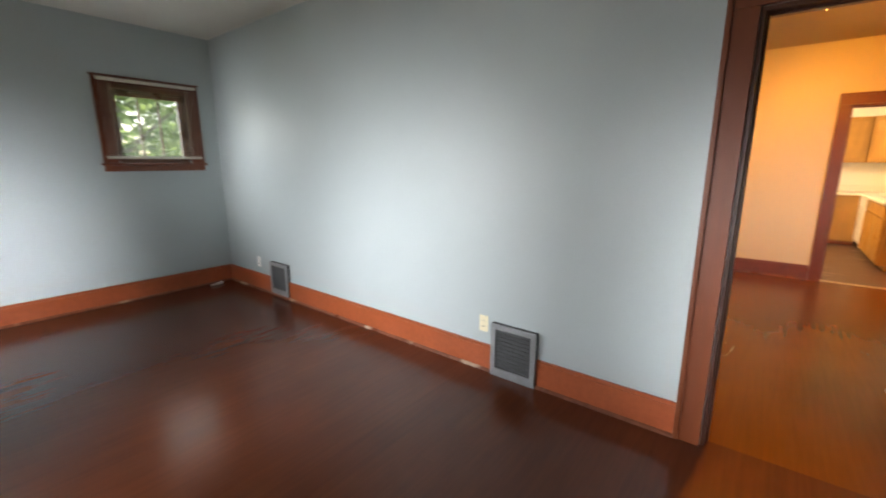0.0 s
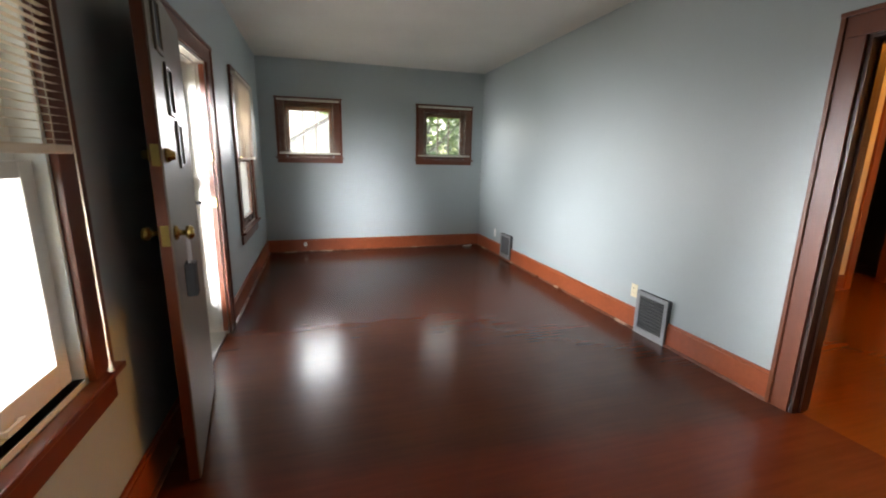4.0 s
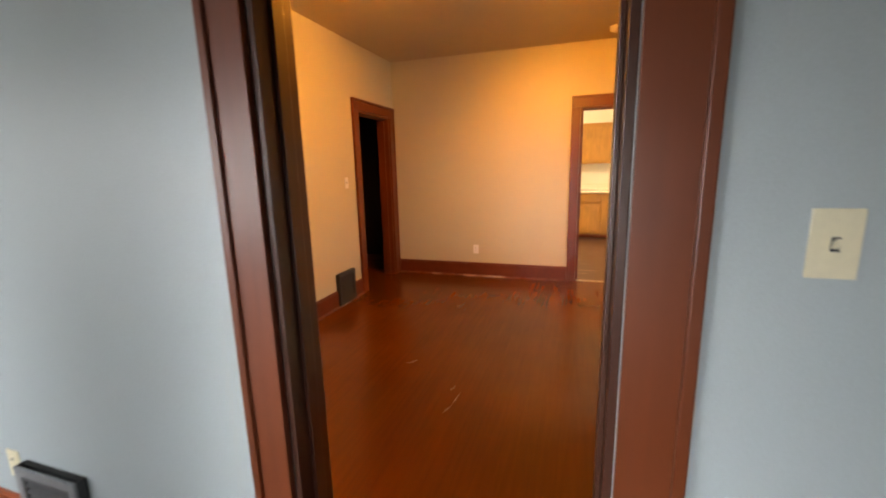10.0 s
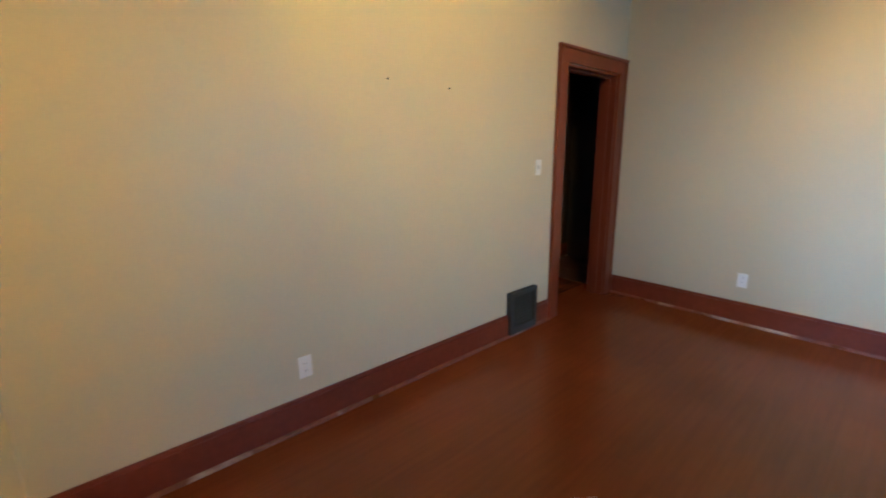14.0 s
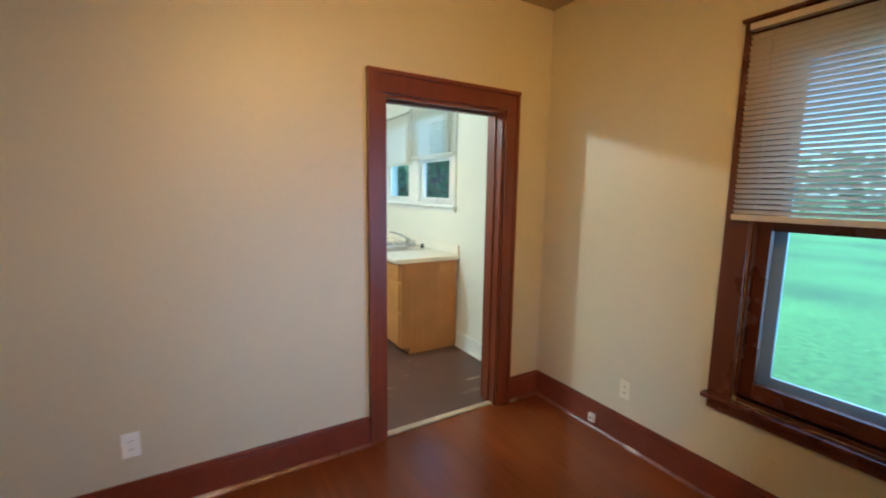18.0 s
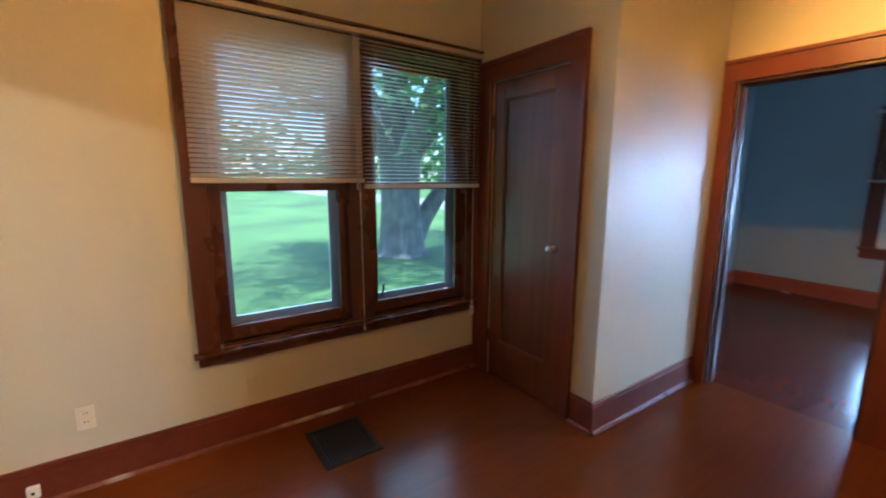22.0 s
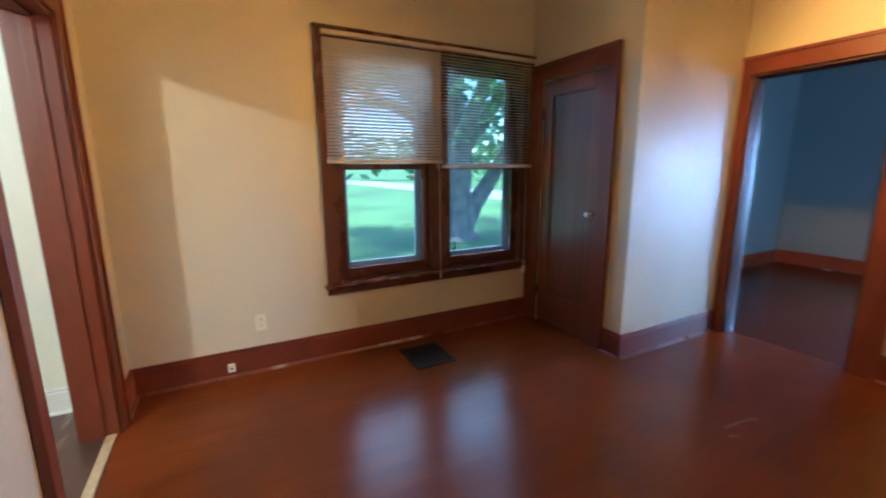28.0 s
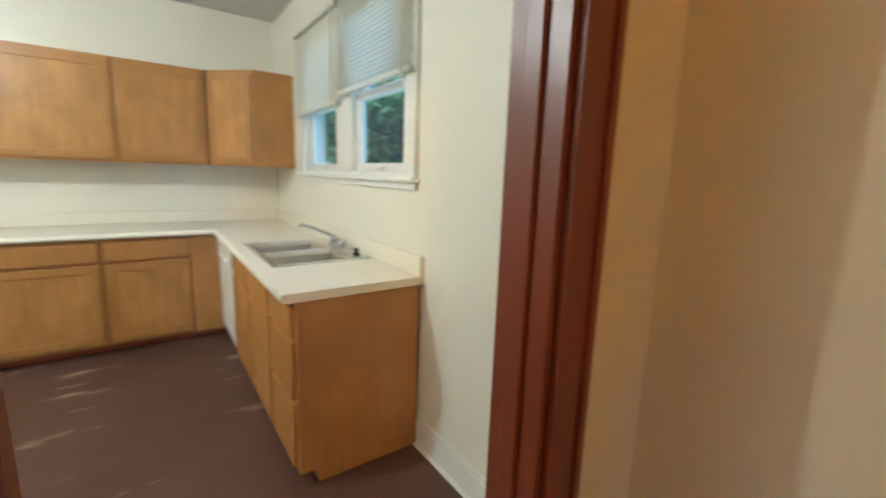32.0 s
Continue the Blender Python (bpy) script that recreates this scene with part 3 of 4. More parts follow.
def slat_mesh(length, tilt):
    key = round(length, 3), tilt
    if key not in SLATS:
        bm = bmesh.new()
        c, s = math.cos(radians(tilt)), math.sin(radians(tilt))
        rows = []
        for x in (0, length):
            row = []
            for off in (0.0, 0.0006):
                for v, h in ((-0.0125, 0), (-0.006, 0.0012), (0.006, 0.0012), (0.0125, 0)):
                    h += off
                    row.append(bm.verts.new((x, v * c - h * s, v * s + h * c)))
            rows.append(row)
        a, b = rows
        for i, j in ((0, 1), (1, 2), (2, 3), (3, 7), (7, 6), (6, 5), (5, 4), (4, 0)):
            bm.faces.new((a[i], a[j], b[j], b[i]))
        for r in (a, b):
            for q in ((0, 1, 5, 4), (1, 2, 6, 5), (2, 3, 7, 6)):
                bm.faces.new([r[k] for k in q])
        bmesh.ops.recalc_face_normals(bm, faces=bm.faces[:])
        me = bpy.data.meshes.new("slat")
        bm.to_mesh(me)
        bm.free()
        SLATS[key] = me
    return SLATS[key]


def blind(m, length, top, bottom, tilt, material, label, y=0.045, pitch=0.0215, cord=None, wand=True, rail_h=0.026):
    """A mini blind: head rail, slats, bottom rail, ladders, cord and wand."""
    ob = thing("window_blind", m, label, "window blind", "window blinds")
    board("head_rail", material, ob, 0, length, top - 0.028, top, y - 0.02, y + 0.018, 0.002)
    board("bottom_rail", material, ob, 0, length, bottom, bottom + rail_h, y - 0.013, y + 0.013, 0.004)
    n = int((top - 0.035 - bottom - rail_h) / pitch)
    me = slat_mesh(length - 0.006, tilt)
    if not me.materials:
        me.materials.append(material)
    for i in range(n):
        s = new("slat", me)
        s.parent = ob
        s.location = (0.003 + 0.0012 * math.sin(i * 1.7), y, bottom + rail_h + 0.012 + i * (top - 0.045 - bottom - rail_h) / n)
    for x in (0.09, length - 0.09):
        bm = bmesh.new()
        for dy in (-0.014, 0.014):
            tube(bm, [(x, y + dy, bottom + 0.01), (x, y + dy, top - 0.02)], 0.0011, 5)
        part("ladder_cord", bm, material, ob)
    if wand:
        bm = bmesh.new()
        tube(bm, [(0.05, y + 0.026, top - 0.02), (0.052, y + 0.03, (top + bottom) / 2), (0.05, y + 0.028, bottom - 0.04)], 0.004, 8)
        part("wand", bm, material, ob)
    if cord:
        x, low = cord
        bm = bmesh.new()
        tube(bm, [(x, y + 0.024, top - 0.02), (x + 0.004, y + 0.026, (top + low) / 2), (x, y + 0.026, low + 0.03)], 0.0022, 6)
        part("lift_cord", bm, material, ob)
        bm = bmesh.new()
        lathe(bm, [(0.003, 0.035), (0.006, 0.02), (0.009, 0.0)], 10, pose(x, y + 0.026, low))
        part("cord_tassel", bm, material, ob)
    return ob


# small square windows of the living room: local x runs towards -y
for w in (W1, W2):
    f = frame_at(LX0, w[1], -90)
    window("window_small", f, w[1] - w[0], w[2], w[3], 1, None, TRIM, DARKTRIM, DARKTRIM, "small square window in a dark wood casing", 0.125, 0.103, apron=0.057, sash_w=0.045, bars=2)
    blind(f @ Matrix.Translation((-0.095, 0, 0)), w[1] - w[0] + 0.19, w[3] + 0.09, w[2] + 0.02, -5, WHITESLAT, "lowered white mini blind with open slats over a small window", 0.042, cord=None, wand=False)
    bpy.context.view_layer.update()
# narrow and big windows and the entrance of the front wall
f = frame_at(NW[0], LY0, 0)
window("window_narrow", f, NW[1] - NW[0], NW[2], NW[3], 1, 1.36, TRIM, DARKTRIM, WHITEWOOD, "tall double-hung window in a brown wood casing", 0.12, 0.11, forward=0.028)
blind(f, NW[1] - NW[0] + 0.1, NW[3] + 0.08, 1.36, 20, SLAT, "half-lowered cream mini blind over the tall window", 0.042)
f = frame_at(BW[0], LY0, 0)
window("window_front", f, BW[1] - BW[0], BW[2], BW[3], 1, 1.36, TRIM, WHITEWOOD, WHITEWOOD, "large front window in a brown wood casing", 0.13, 0.11, sash_w=0.06)
blind(f, BW[1] - BW[0] + 0.16, BW[3] + 0.08, 1.40, -4, SLAT, "half-lowered cream mini blind with slats tilted open", 0.05, cord=(0.02, 0.72), wand=False)
# dining pair: local x runs towards +y
f = frame_at(WX, DW[0], 90)
window("window_dining", f, DW[1] - DW[0], DW[2], DW[3], 2, 1.375, DARKTRIM, DARKTRIM, DARKTRIM, "pair of double-hung windows in dark brown wood", 0.104, 0.095, apron=0.052, mullion=0.148, sash_w=0.05, bottom=0.075, storm=True)
blind(pose(WX, 1.355, 0, 0, 0, 90), 0.862, 2.24, 1.36, -4, SLAT, "half-lowered cream mini blind with open slats", 0.045, pitch=0.0225, cord=(0.06, 0.52), wand=False)
blind(pose(WX, 2.222, 0, 0, 0, 90), 0.875, 2.235, 1.395, 42, SLAT, "half-lowered cream mini blind with closed slats", 0.045, pitch=0.0225, cord=(0.03, 0.50))
for y, z in ((1.47, 0.90), (2.10, 0.72)):
    hook = thing("sash_catch", pose(WX - 0.012, y, z, 0, 0, 90), "small dark metal catch on the window frame", "window catch")
    bm = bmesh.new()
    tube(bm, [(0, -0.002, -0.03), (0.004, 0.012, -0.01), (-0.004, 0.016, 0.02), (0.006, 0.008, 0.045)], [0.004, 0.006, 0.006, 0.004], 8)
    part("hook", bm, DARKMETAL, hook, smooth=True)
    boxes("plate", DARKMETAL, hook, (-0.008, -0.008, -0.045, 0.008, -0.001, -0.02), bevel=0.001)
# kitchen pair
f = frame_at(WX, KW[0], 90)
window("window_kitchen", f, KW[1] - KW[0], KW[2], KW[3], 2, 1.84, WHITEWOOD, WHITEWOOD, WHITEWOOD, "pair of white painted double-hung kitchen windows", 0.108, 0.09, apron=0.036, mullion=0.24, sash_w=0.05, bottom=0.05)
blind(pose(WX, 5.512, 0, 0, 0, 90), 0.875, 2.42, 1.845, 36, WHITESLAT, "half-lowered white mini blind with tilted slats", 0.045, pitch=0.024)
blind(pose(WX, 6.41, 0, 0, 0, 90), 0.87, 2.40, 1.80, 68, WHITESLAT, "half-lowered white mini blind with closed slats", 0.045, pitch=0.0215)

# ---- entrance ----
door_casing("trim_entrance", frame_at(FD[0], LY0, 0), FD[1] - FD[0], 2.05, 0.12, 0.12)
door_jamb("entrance_jamb", frame_at(FD[0], LY0, 0), FD[1] - FD[0], 2.05, T, WHITEWOOD, "white painted jamb of the entrance with brown inner edges")
for x in (FD[0] + 0.0185, FD[1] - 0.0225):
    setting(boxes("jamb_edge", TRIM, None, (x, LY0 - 0.035, 0.02, x + 0.004, LY0 + 0.002, 2.03)), "red-brown painted edge of the entrance jamb", "door jamb")
setting(boxes("entrance_threshold", STEEL, None, (FD[0] + 0.018, LY0 - T, 0, FD[1] - 0.018, LY0 - 0.01, 0.018), bevel=0.005), "worn metal threshold of the entrance", "threshold")
leaf = thing("door_front", pose(FD[1] + 0.01, LY0 + 0.035, 0, 0, 0, 8), "open wooden front door swung back against the wall", "door")
bm = bmesh.new()
LW = 0.85
holes = [(0.62, 1.80), (0.47, 1.58), (0.32, 1.36)]
box(bm, 0, 0.0, 0.025, LW, 0.038, 2.03)
part("inner_face", bm, TRIM, leaf, bevel=0.002)
boxes("outer_face", DOORPAINT, leaf, (0.002, 0.0385, 0.027, LW - 0.002, 0.044, 2.028), bevel=0.002, label="tan painted outer face")
for x, z in holes:
    boxes("light", BLACK, leaf, (x, 0.0445, z, x + 0.11, 0.047, z + 0.17), bevel=0.001, label="small dark glazed light")
    bm = bmesh.new()
    ring_boards(bm, x - 0.018, x + 0.128, z - 0.018, z + 0.188, 0.0445, 0.054, 0.018, 0.018, 0.018)
    part("light_frame", bm, DOORPAINT, leaf, bevel=0.002)
for z, lever in ((1.10, True), (1.40, False)):
    for side in (-1, 1):
        y = 0.044 if side > 0 else 0.0
        bm = bmesh.new()
        lathe(bm, [(0.03, 0), (0.028, 0.01), (0.012, 0.014), (0.012, 0.035), (0.026, 0.04), (0.029, 0.055), (0.02, 0.066)] if lever else [(0.028, 0), (0.026, 0.012), (0.018, 0.02), (0.016, 0.032)], 16, pose(LW - 0.07, y, z, -90 * side))
        part("knob" if lever else "deadbolt", bm, BRASS, leaf, "polished brass", smooth=True)
    boxes("latch_plate", BRASS, leaf, (LW + 0.0005, 0.008, z - 0.04, LW + 0.002, 0.036, z + 0.04))
lock = thing("lock_box", leaf.matrix_world @ pose(LW - 0.07, 0.085, 0.86), "black key lock box hanging from the front door knob", "lock box")
boxes("body", BLACK, lock, (-0.035, -0.02, -0.02, 0.035, 0.02, 0.12), bevel=0.008)
bm = bmesh.new()
tube(bm, [(-0.024, 0, 0.11), (-0.026, 0, 0.19), (-0.012, 0, 0.225), (0.012, 0, 0.225), (0.026, 0, 0.19), (0.024, 0, 0.11)], 0.005, 8)
part("shackle", bm, STEEL, lock)
storm = thing("storm_door", pose(FD[0] + 0.02, LY0 - T + 0.012, 0), "closed white aluminium storm door with two glass panels", "storm door")
SWD = FD[1] - FD[0] - 0.04
bm = bmesh.new()
ring_boards(bm, 0, SWD, 0.03, 2.03, -0.03, 0.0, 0.085, 0.09, 0.26)
box(bm, 0.085, -0.03, 1.18, SWD - 0.085, 0.0, 1.26)
part("frame", bm, WHITEWOOD, storm, bevel=0.003)
for z0, z1 in ((0.29, 1.18), (1.26, 1.94)):
    p = boxes("pane", GLASS, storm, (0.08, -0.018, z0, SWD - 0.08, -0.014, z1))
    p.visible_shadow = False
bm = bmesh.new()
tube(bm, [(0.045, 0.0, 1.06), (0.045, 0.045, 1.06), (0.09, 0.05, 1.06), (0.15, 0.048, 1.06)], 0.008, 8)
part("handle", bm, BLACK, storm, "black push handle")
bm = bmesh.new()
tube(bm, [(0.12, 0.03, 0.42), (0.62, 0.03, 0.42)], 0.012, 10)
part("door_closer", bm, WHITEWOOD, storm)
for z in (1.02, 1.36):
    setting(boxes("strike_plate", BRASS, None, (FD[0] + 0.0228, LY0 - 0.03, z, FD[0] + 0.0248, LY0 + 0.003, z + 0.07)), "small brass strike plate on the entrance jamb", "strike plate")

# ---- closet door ----
cd = thing("door_closet", pose(CD[0], 1.276, 0), "closed varnished wooden closet door with one long panel", "door")
w, h = CD[1] - CD[0], 2.045
for nm, d in (("stile", (0.003, 0, 0.012, 0.105, 0.036, h)), ("stile", (w - 0.105, 0, 0.012, w - 0.003, 0.036, h)), ("rail", (0.1055, 0, h - 0.115, w - 0.1055, 0.036, h)), ("rail", (0.1055, 0, 0.012, w - 0.1055, 0.036, 0.27))):
    boxes(nm, CLOSET, cd, d, bevel=0.003)
boxes("panel", CLOSETPANEL, cd, (0.1, 0.008, 0.26, w - 0.1, 0.022, h - 0.11), bevel=0.002)
bm = bmesh.new()
ring_boards(bm, 0.106, w - 0.106, 0.271, h - 0.116, 0.0225, 0.033, 0.012, 0.012, 0.012)
part("panel_moulding", bm, CLOSET, cd, bevel=0.004)
bm = bmesh.new()
lathe(bm, [(0.02, 0), (0.018, 0.006), (0.008, 0.01), (0.008, 0.028), (0.016, 0.034), (0.021, 0.044), (0.018, 0.052), (0.009, 0.056)], 18, pose(0.068, 0.036, 1.012, -90))
part("knob", bm, STEEL, cd, "worn metal knob", smooth=True)
for z in (0.25, 1.75):
    bm = bmesh.new()
    tube(bm, [(w - 0.001, 0.041, z), (w - 0.001, 0.041, z + 0.09)], 0.006, 8)
    part("hinge", bm, BRASS, cd)


# ---- vents, plates and small wall things ----
def register(m, label, width=0.32, z0=0.0, z1=0.365, material=GREYMETAL, slats=10, lean=0.0):
    """A sloping wall register: frame, wedge sides, louvres."""
    ob = thing("wall_register", m, label, "air vent", "wall registers")
    bm = bmesh.new()
    box(bm, 0.003, 0.0, max(z0, 0.019), width - 0.003, 0.0215, z1 - 0.003)
    part("back_plate", bm, BLACK, ob)
    def front(z):
        return 0.044 + lean * (z1 - z) / (z1 - z0)
    bm = bmesh.new()
    e = 0.035
    for x0, x1, a, b in ((0, e, z0, z1), (width - e, width, z0, z1), (e, width - e, z0, z0 + e * 1.6), (e, width - e, z1 - e, z1)):
        vs = box(bm, x0, 0.03, a, x1, 0.05, b)
        for v in vs:
            v.co.y = front(v.co.z) - (0.010 if v.co.y < 0.04 else 0)
    part("frame", bm, material, ob, bevel=0.002)
    for x in (0.002, width - 0.005):
        bm = bmesh.new()
        vs = box(bm, x, 0.0045, z0, x + 0.003, 0.05, z1)
        for v in vs:
            if v.co.y > 0.03:
                v.co.y = front(v.co.z) - 0.011
        part("side", bm, DARKMETAL, ob)
    lo, hi = z0 + e * 1.6, z1 - e
    me = None
    for i in range(slats):
        z = lo + (hi - lo) * (i + 0.5) / slats
        if me is None:
            bm = bmesh.new()
            vs = box(bm, e, -0.014, -0.0018, width - e, 0.004, 0.0018)
            for v in vs:
                v.co.z -= v.co.y * 0.6
            bm.normal_update()
            me = bpy.data.meshes.new("louvre")
            bm.to_mesh(me), bm.free()
            me.materials.append(LOUVRE if material is GREYMETAL else material)
        s = new("louvre", me)
        s.parent, s.location = ob, (0, front(z) - 0.008, z)
    fin = bpy.data.meshes.new("fin")
    bm = bmesh.new()
    box(bm, -0.0012, -0.006, lo, 0.0012, 0.0, hi)
    bm.to_mesh(fin), bm.free()
    fin.materials.append(LOUVRE if material is GREYMETAL else material)
    for i in range(12):
        s = new("fin", fin)
        s.parent, s.location = ob, (e + (width - 2 * e) * (i + 0.5) / 12, 0.029, 0)
    return ob


register(frame_at(-0.60, A0, 180), "grey metal wall register with horizontal louvres above the floor", 0.325, 0.0, 0.365)
register(frame_at(-3.37, A0, 180), "grey metal wall register near the corner", 0.32, 0.03, 0.37)
register(frame_at(DX0, 3.075, -90), "dark grey metal wall register beside the hall doorway", 0.32, 0.02, 0.352, DARKMETAL)


def plate(name, m, label, kind, material=ALMOND):
    """Outlet, switch or blank cover plate, centred on local x = z = 0."""
    ob = thing(name, m, label, "outlet" if kind == "outlet" else "switch" if kind == "switch" else "cover plate")
    boxes("cover", material, ob, (-0.035, 0, -0.0575, 0.035, 0.006, 0.0575), bevel=0.003)
    if kind == "outlet":
        for z in (-0.02, 0.02):
            boxes("receptacle", material, ob, (-0.017, 0.0062, z - 0.014, 0.017, 0.0085, z + 0.014), bevel=0.002)
            for x in (-0.006, 0.006):
                boxes("slot", BLACK, ob, (x - 0.0012, 0.0088, z - 0.004, x + 0.0012, 0.0094, z + 0.006))
    if kind == "switch":
        boxes("collar", DARKMETAL, ob, (-0.006, 0.0062, -0.012, 0.006, 0.007, 0.012))
        bm = bmesh.new()
        vs = box(bm, -0.004, 0.006, -0.008, 0.004, 0.017, 0.004)
        for v in vs:
            if v.co.y > 0.01:
                v.co.z += 0.007
        part("toggle", bm, material, ob, bevel=0.001)
    return ob


def on(x, y, z, turn):
    return pose(x, y, z, 0, 0, turn)


plate("wall_outlet", on(-3.98, A0, 0.32, 180), "white outlet on the blue-grey wall", "outlet", IVORY)
plate("wall_outlet", on(-1.005, A0, 0.33, 180), "almond outlet beside a wall register", "outlet")
plate("wall_outlet", on(1.970, A0, 0.296, 180), "almond outlet low on the blue-grey wall", "outlet")
plate("light_switch", on(1.405, A0, 1.268, 180), "almond toggle light switch beside the doorway", "switch")
plate("wall_outlet", on(-0.235, DY1, 0.355, 180), "white outlet low on the cream wall", "outlet", IVORY)
plate("wall_outlet", on(DX0, 1.19, 0.335, -90), "white outlet low on the long cream wall", "outlet", IVORY)
plate("light_switch", on(DX0, 3.085, 1.265, -90), "white light switch beside the hall doorway", "switch", IVORY)
plate("wall_outlet", on(WX, 3.592, 0.343, 90), "almond outlet beside the dining windows", "outlet")
plate("blank_plate", on(WX, 2.885, 0.285, 90), "painted-over blank cover plate under the window", "blank", CREAM)
plate("wall_outlet", on(0.93, KY1, 1.18, 180), "cream outlet above the kitchen counter", "outlet", LAMINATE)
plate("light_switch", on(WX, 4.825, 1.19, 90), "almond light switch on the kitchen wall", "switch")


def jack(m, label):
    ob = thing("phone_jack", m, label, "phone jack")
    boxes("body", IVORY, ob, (-0.022, 0, -0.026, 0.022, 0.024, 0.026), bevel=0.004)
    boxes("socket", BLACK, ob, (-0.006, 0.0242, -0.006, 0.006, 0.0252, 0.006))


NAILS = ((1.761, 1.763), (2.191, 1.748))
jack(on(WX - 0.019, 3.793, 0.072, 90), "small white phone jack on the dining baseboard")
jack(on(LX0 + 0.019, -2.77, 0.12, -90), "small white phone jack on the living room baseboard")
for y, z in NAILS:
    nail = thing("wall_nail", on(DX0, y, z, -90), "small dark nail in the cream wall", "nail")
    bm = bmesh.new()
    lathe(bm, [(0.002, 0.0), (0.002, 0.012), (0.006, 0.0122), (0.005, 0.015)], 10, pose(0, 0, 0, -90))
    part("head", bm, DARKMETAL, nail)
cable = thing("cable_bundle", pose(-4.56, -0.22, 0), "small white bundle of cable lying on the floor", "cable")
for i in range(3):
    bm = bmesh.new()
    tube(bm, [(0.02 * math.cos(a * 0.7 + i) + 0.015 * i, 0.07 * math.sin(a * 0.7 + i * 0.4), 0.006 + 0.008 * i + 0.003 * math.sin(a)) for a in range(10)], 0.005, 6)
    part("loop", bm, IVORY, cable)
holder = thing("cord_holder", on(WX, 1.372, 0.455, 90), "small white plastic cord holder by the window", "cord holder")
boxes("body", IVORY, holder, (-0.018, 0, -0.035, 0.018, 0.022, 0.035), bevel=0.004)
boxes("clip", IVORY, holder, (-0.008, 0.0222, -0.01, 0.008, 0.034, 0.004), bevel=0.002)
dome = thing("door_chime", on(-0.038, T, 1.465, 0), "small round white dome fixed to the wall", "thermostat")
bm = bmesh.new()
lathe(bm, [(0.046, 0), (0.046, 0.008), (0.042, 0.02), (0.03, 0.032), (0.012, 0.038)], 24, pose(0, 0, 0, -90))
part("cover", bm, IVORY, dome, smooth=True)
bm = bmesh.new()
lathe(bm, [(0.01, 0.0382), (0.008, 0.043)], 12, pose(0, 0, 0, -90))
part("centre", bm, ALMOND, dome)
GRILLE = surface("brown_enamelled_metal", (0.032, 0.025, 0.018), 0.8, vary=0.2, grain=60)
GRILLE.node_tree.nodes["Principled BSDF"].inputs["Specular IOR Level"].default_value = 0.2
grille = thing("floor_grille", pose(1.71, 2.36, 0.0), "dark metal floor register in the dining floor", "floor vent")
bm = bmesh.new()
for d in ((0, 0, 0.0008, 0.03, 0.31, 0.008), (0.33, 0, 0.0008, 0.36, 0.31, 0.008), (0.03, 0, 0.0008, 0.33, 0.03, 0.008), (0.03, 0.28, 0.0008, 0.33, 0.31, 0.008)):
    box(bm, *d)
part("frame", bm, GRILLE, grille, bevel=0.002)
boxes("pan", BLACK, grille, (0.03, 0.03, 0.0008, 0.33, 0.28, 0.002))
for i in range(14):
    boxes("bar", GRILLE, grille, (0.03, 0.036 + i * 0.0172, 0.0022, 0.33, 0.045 + i * 0.0172, 0.0065))
det = thing("smoke_detector", pose(1.30, 3.93, Z), "round white smoke detector on the ceiling", "smoke detector")
bm = bmesh.new()
lathe(bm, [(0.045, -0.045), (0.06, -0.035), (0.065, -0.012), (0.065, 0)], 24)
part("body", bm, IVORY, det, smooth=True)
bm = bmesh.new()
lathe(bm, [(0.012, -0.048), (0.014, -0.0452)], 12)
part("test_button", bm, ALMOND, det)
vent = thing("ceiling_plate", pose(1.43, 4.12, Z), "small brown cover plate on the ceiling", "cover plate")
boxes("cover", DARKMETAL, vent, (-0.06, -0.04, -0.02, 0.06, 0.04, 0), bevel=0.004)

# ---- dining ceiling lamp ----
fix = thing("ceiling_lamp", pose(LAMP[0], LAMP[1], Z), "brass ceiling lamp with three lit frosted glass shades", "ceiling lamp")
bm = bmesh.new()
lathe(bm, [(0.02, -0.06), (0.05, -0.045), (0.075, -0.02), (0.08, 0)], 24)
part("canopy", bm, BRASS, fix, smooth=True)
for sx, sy in SHADES:
    dx, dy = sx - LAMP[0], sy - LAMP[1]
    bm = bmesh.new()
    tube(bm, [(0, 0, -0.05), (dx * 0.4, dy * 0.4, -0.075), (dx * 0.75, dy * 0.75, -0.10), (dx * 0.85, dy * 0.85, -0.14)], 0.008, 8)
    part("arm", bm, BRASS, fix)
    bm = bmesh.new()
    tilt = Matrix.Translation((dx * 0.8, dy * 0.8, -0.14)) @ Matrix.Rotation(math.atan2(dy, dx), 4, "Z") @ Matrix.Rotation(radians(-45), 4, "Y")
    lathe(bm, [(0.026, 0.0), (0.034, -0.02), (0.05, -0.055), (0.054, -0.08), (0.064, -0.11)], 18, tilt, cap=False)
    part("shade", bm, GLOW, fix, "lit frosted glass shade", smooth=True)


# ---- kitchen ----
def panel_front(name, parent, m, x0, x1, z0, z1, flat=False, material=OAK):
    """A frame-and-panel front in local x, z; y faces out."""
    g = 0.052
    if flat:
        bm = bmesh.new()
        box(bm, x0, 0, z0, x1, 0.019, z1)
        me = part(name, bm, material, parent, bevel=0.005)
        me.matrix_local = m
        return me
    bm = bmesh.new()
    ring_boards(bm, x0, x1, z0, z1, 0, 0.019, g, g, g)
    frame_ob = part(name, bm, OAK, parent, bevel=0.003)
    frame_ob.matrix_local = m
    boxes("panel", OAKPANEL, frame_ob, (x0 + g - 0.004, 0.003, z0 + g - 0.004, x1 - g + 0.004, 0.012, z1 - g + 0.004), bevel=0.001)
    return frame_ob


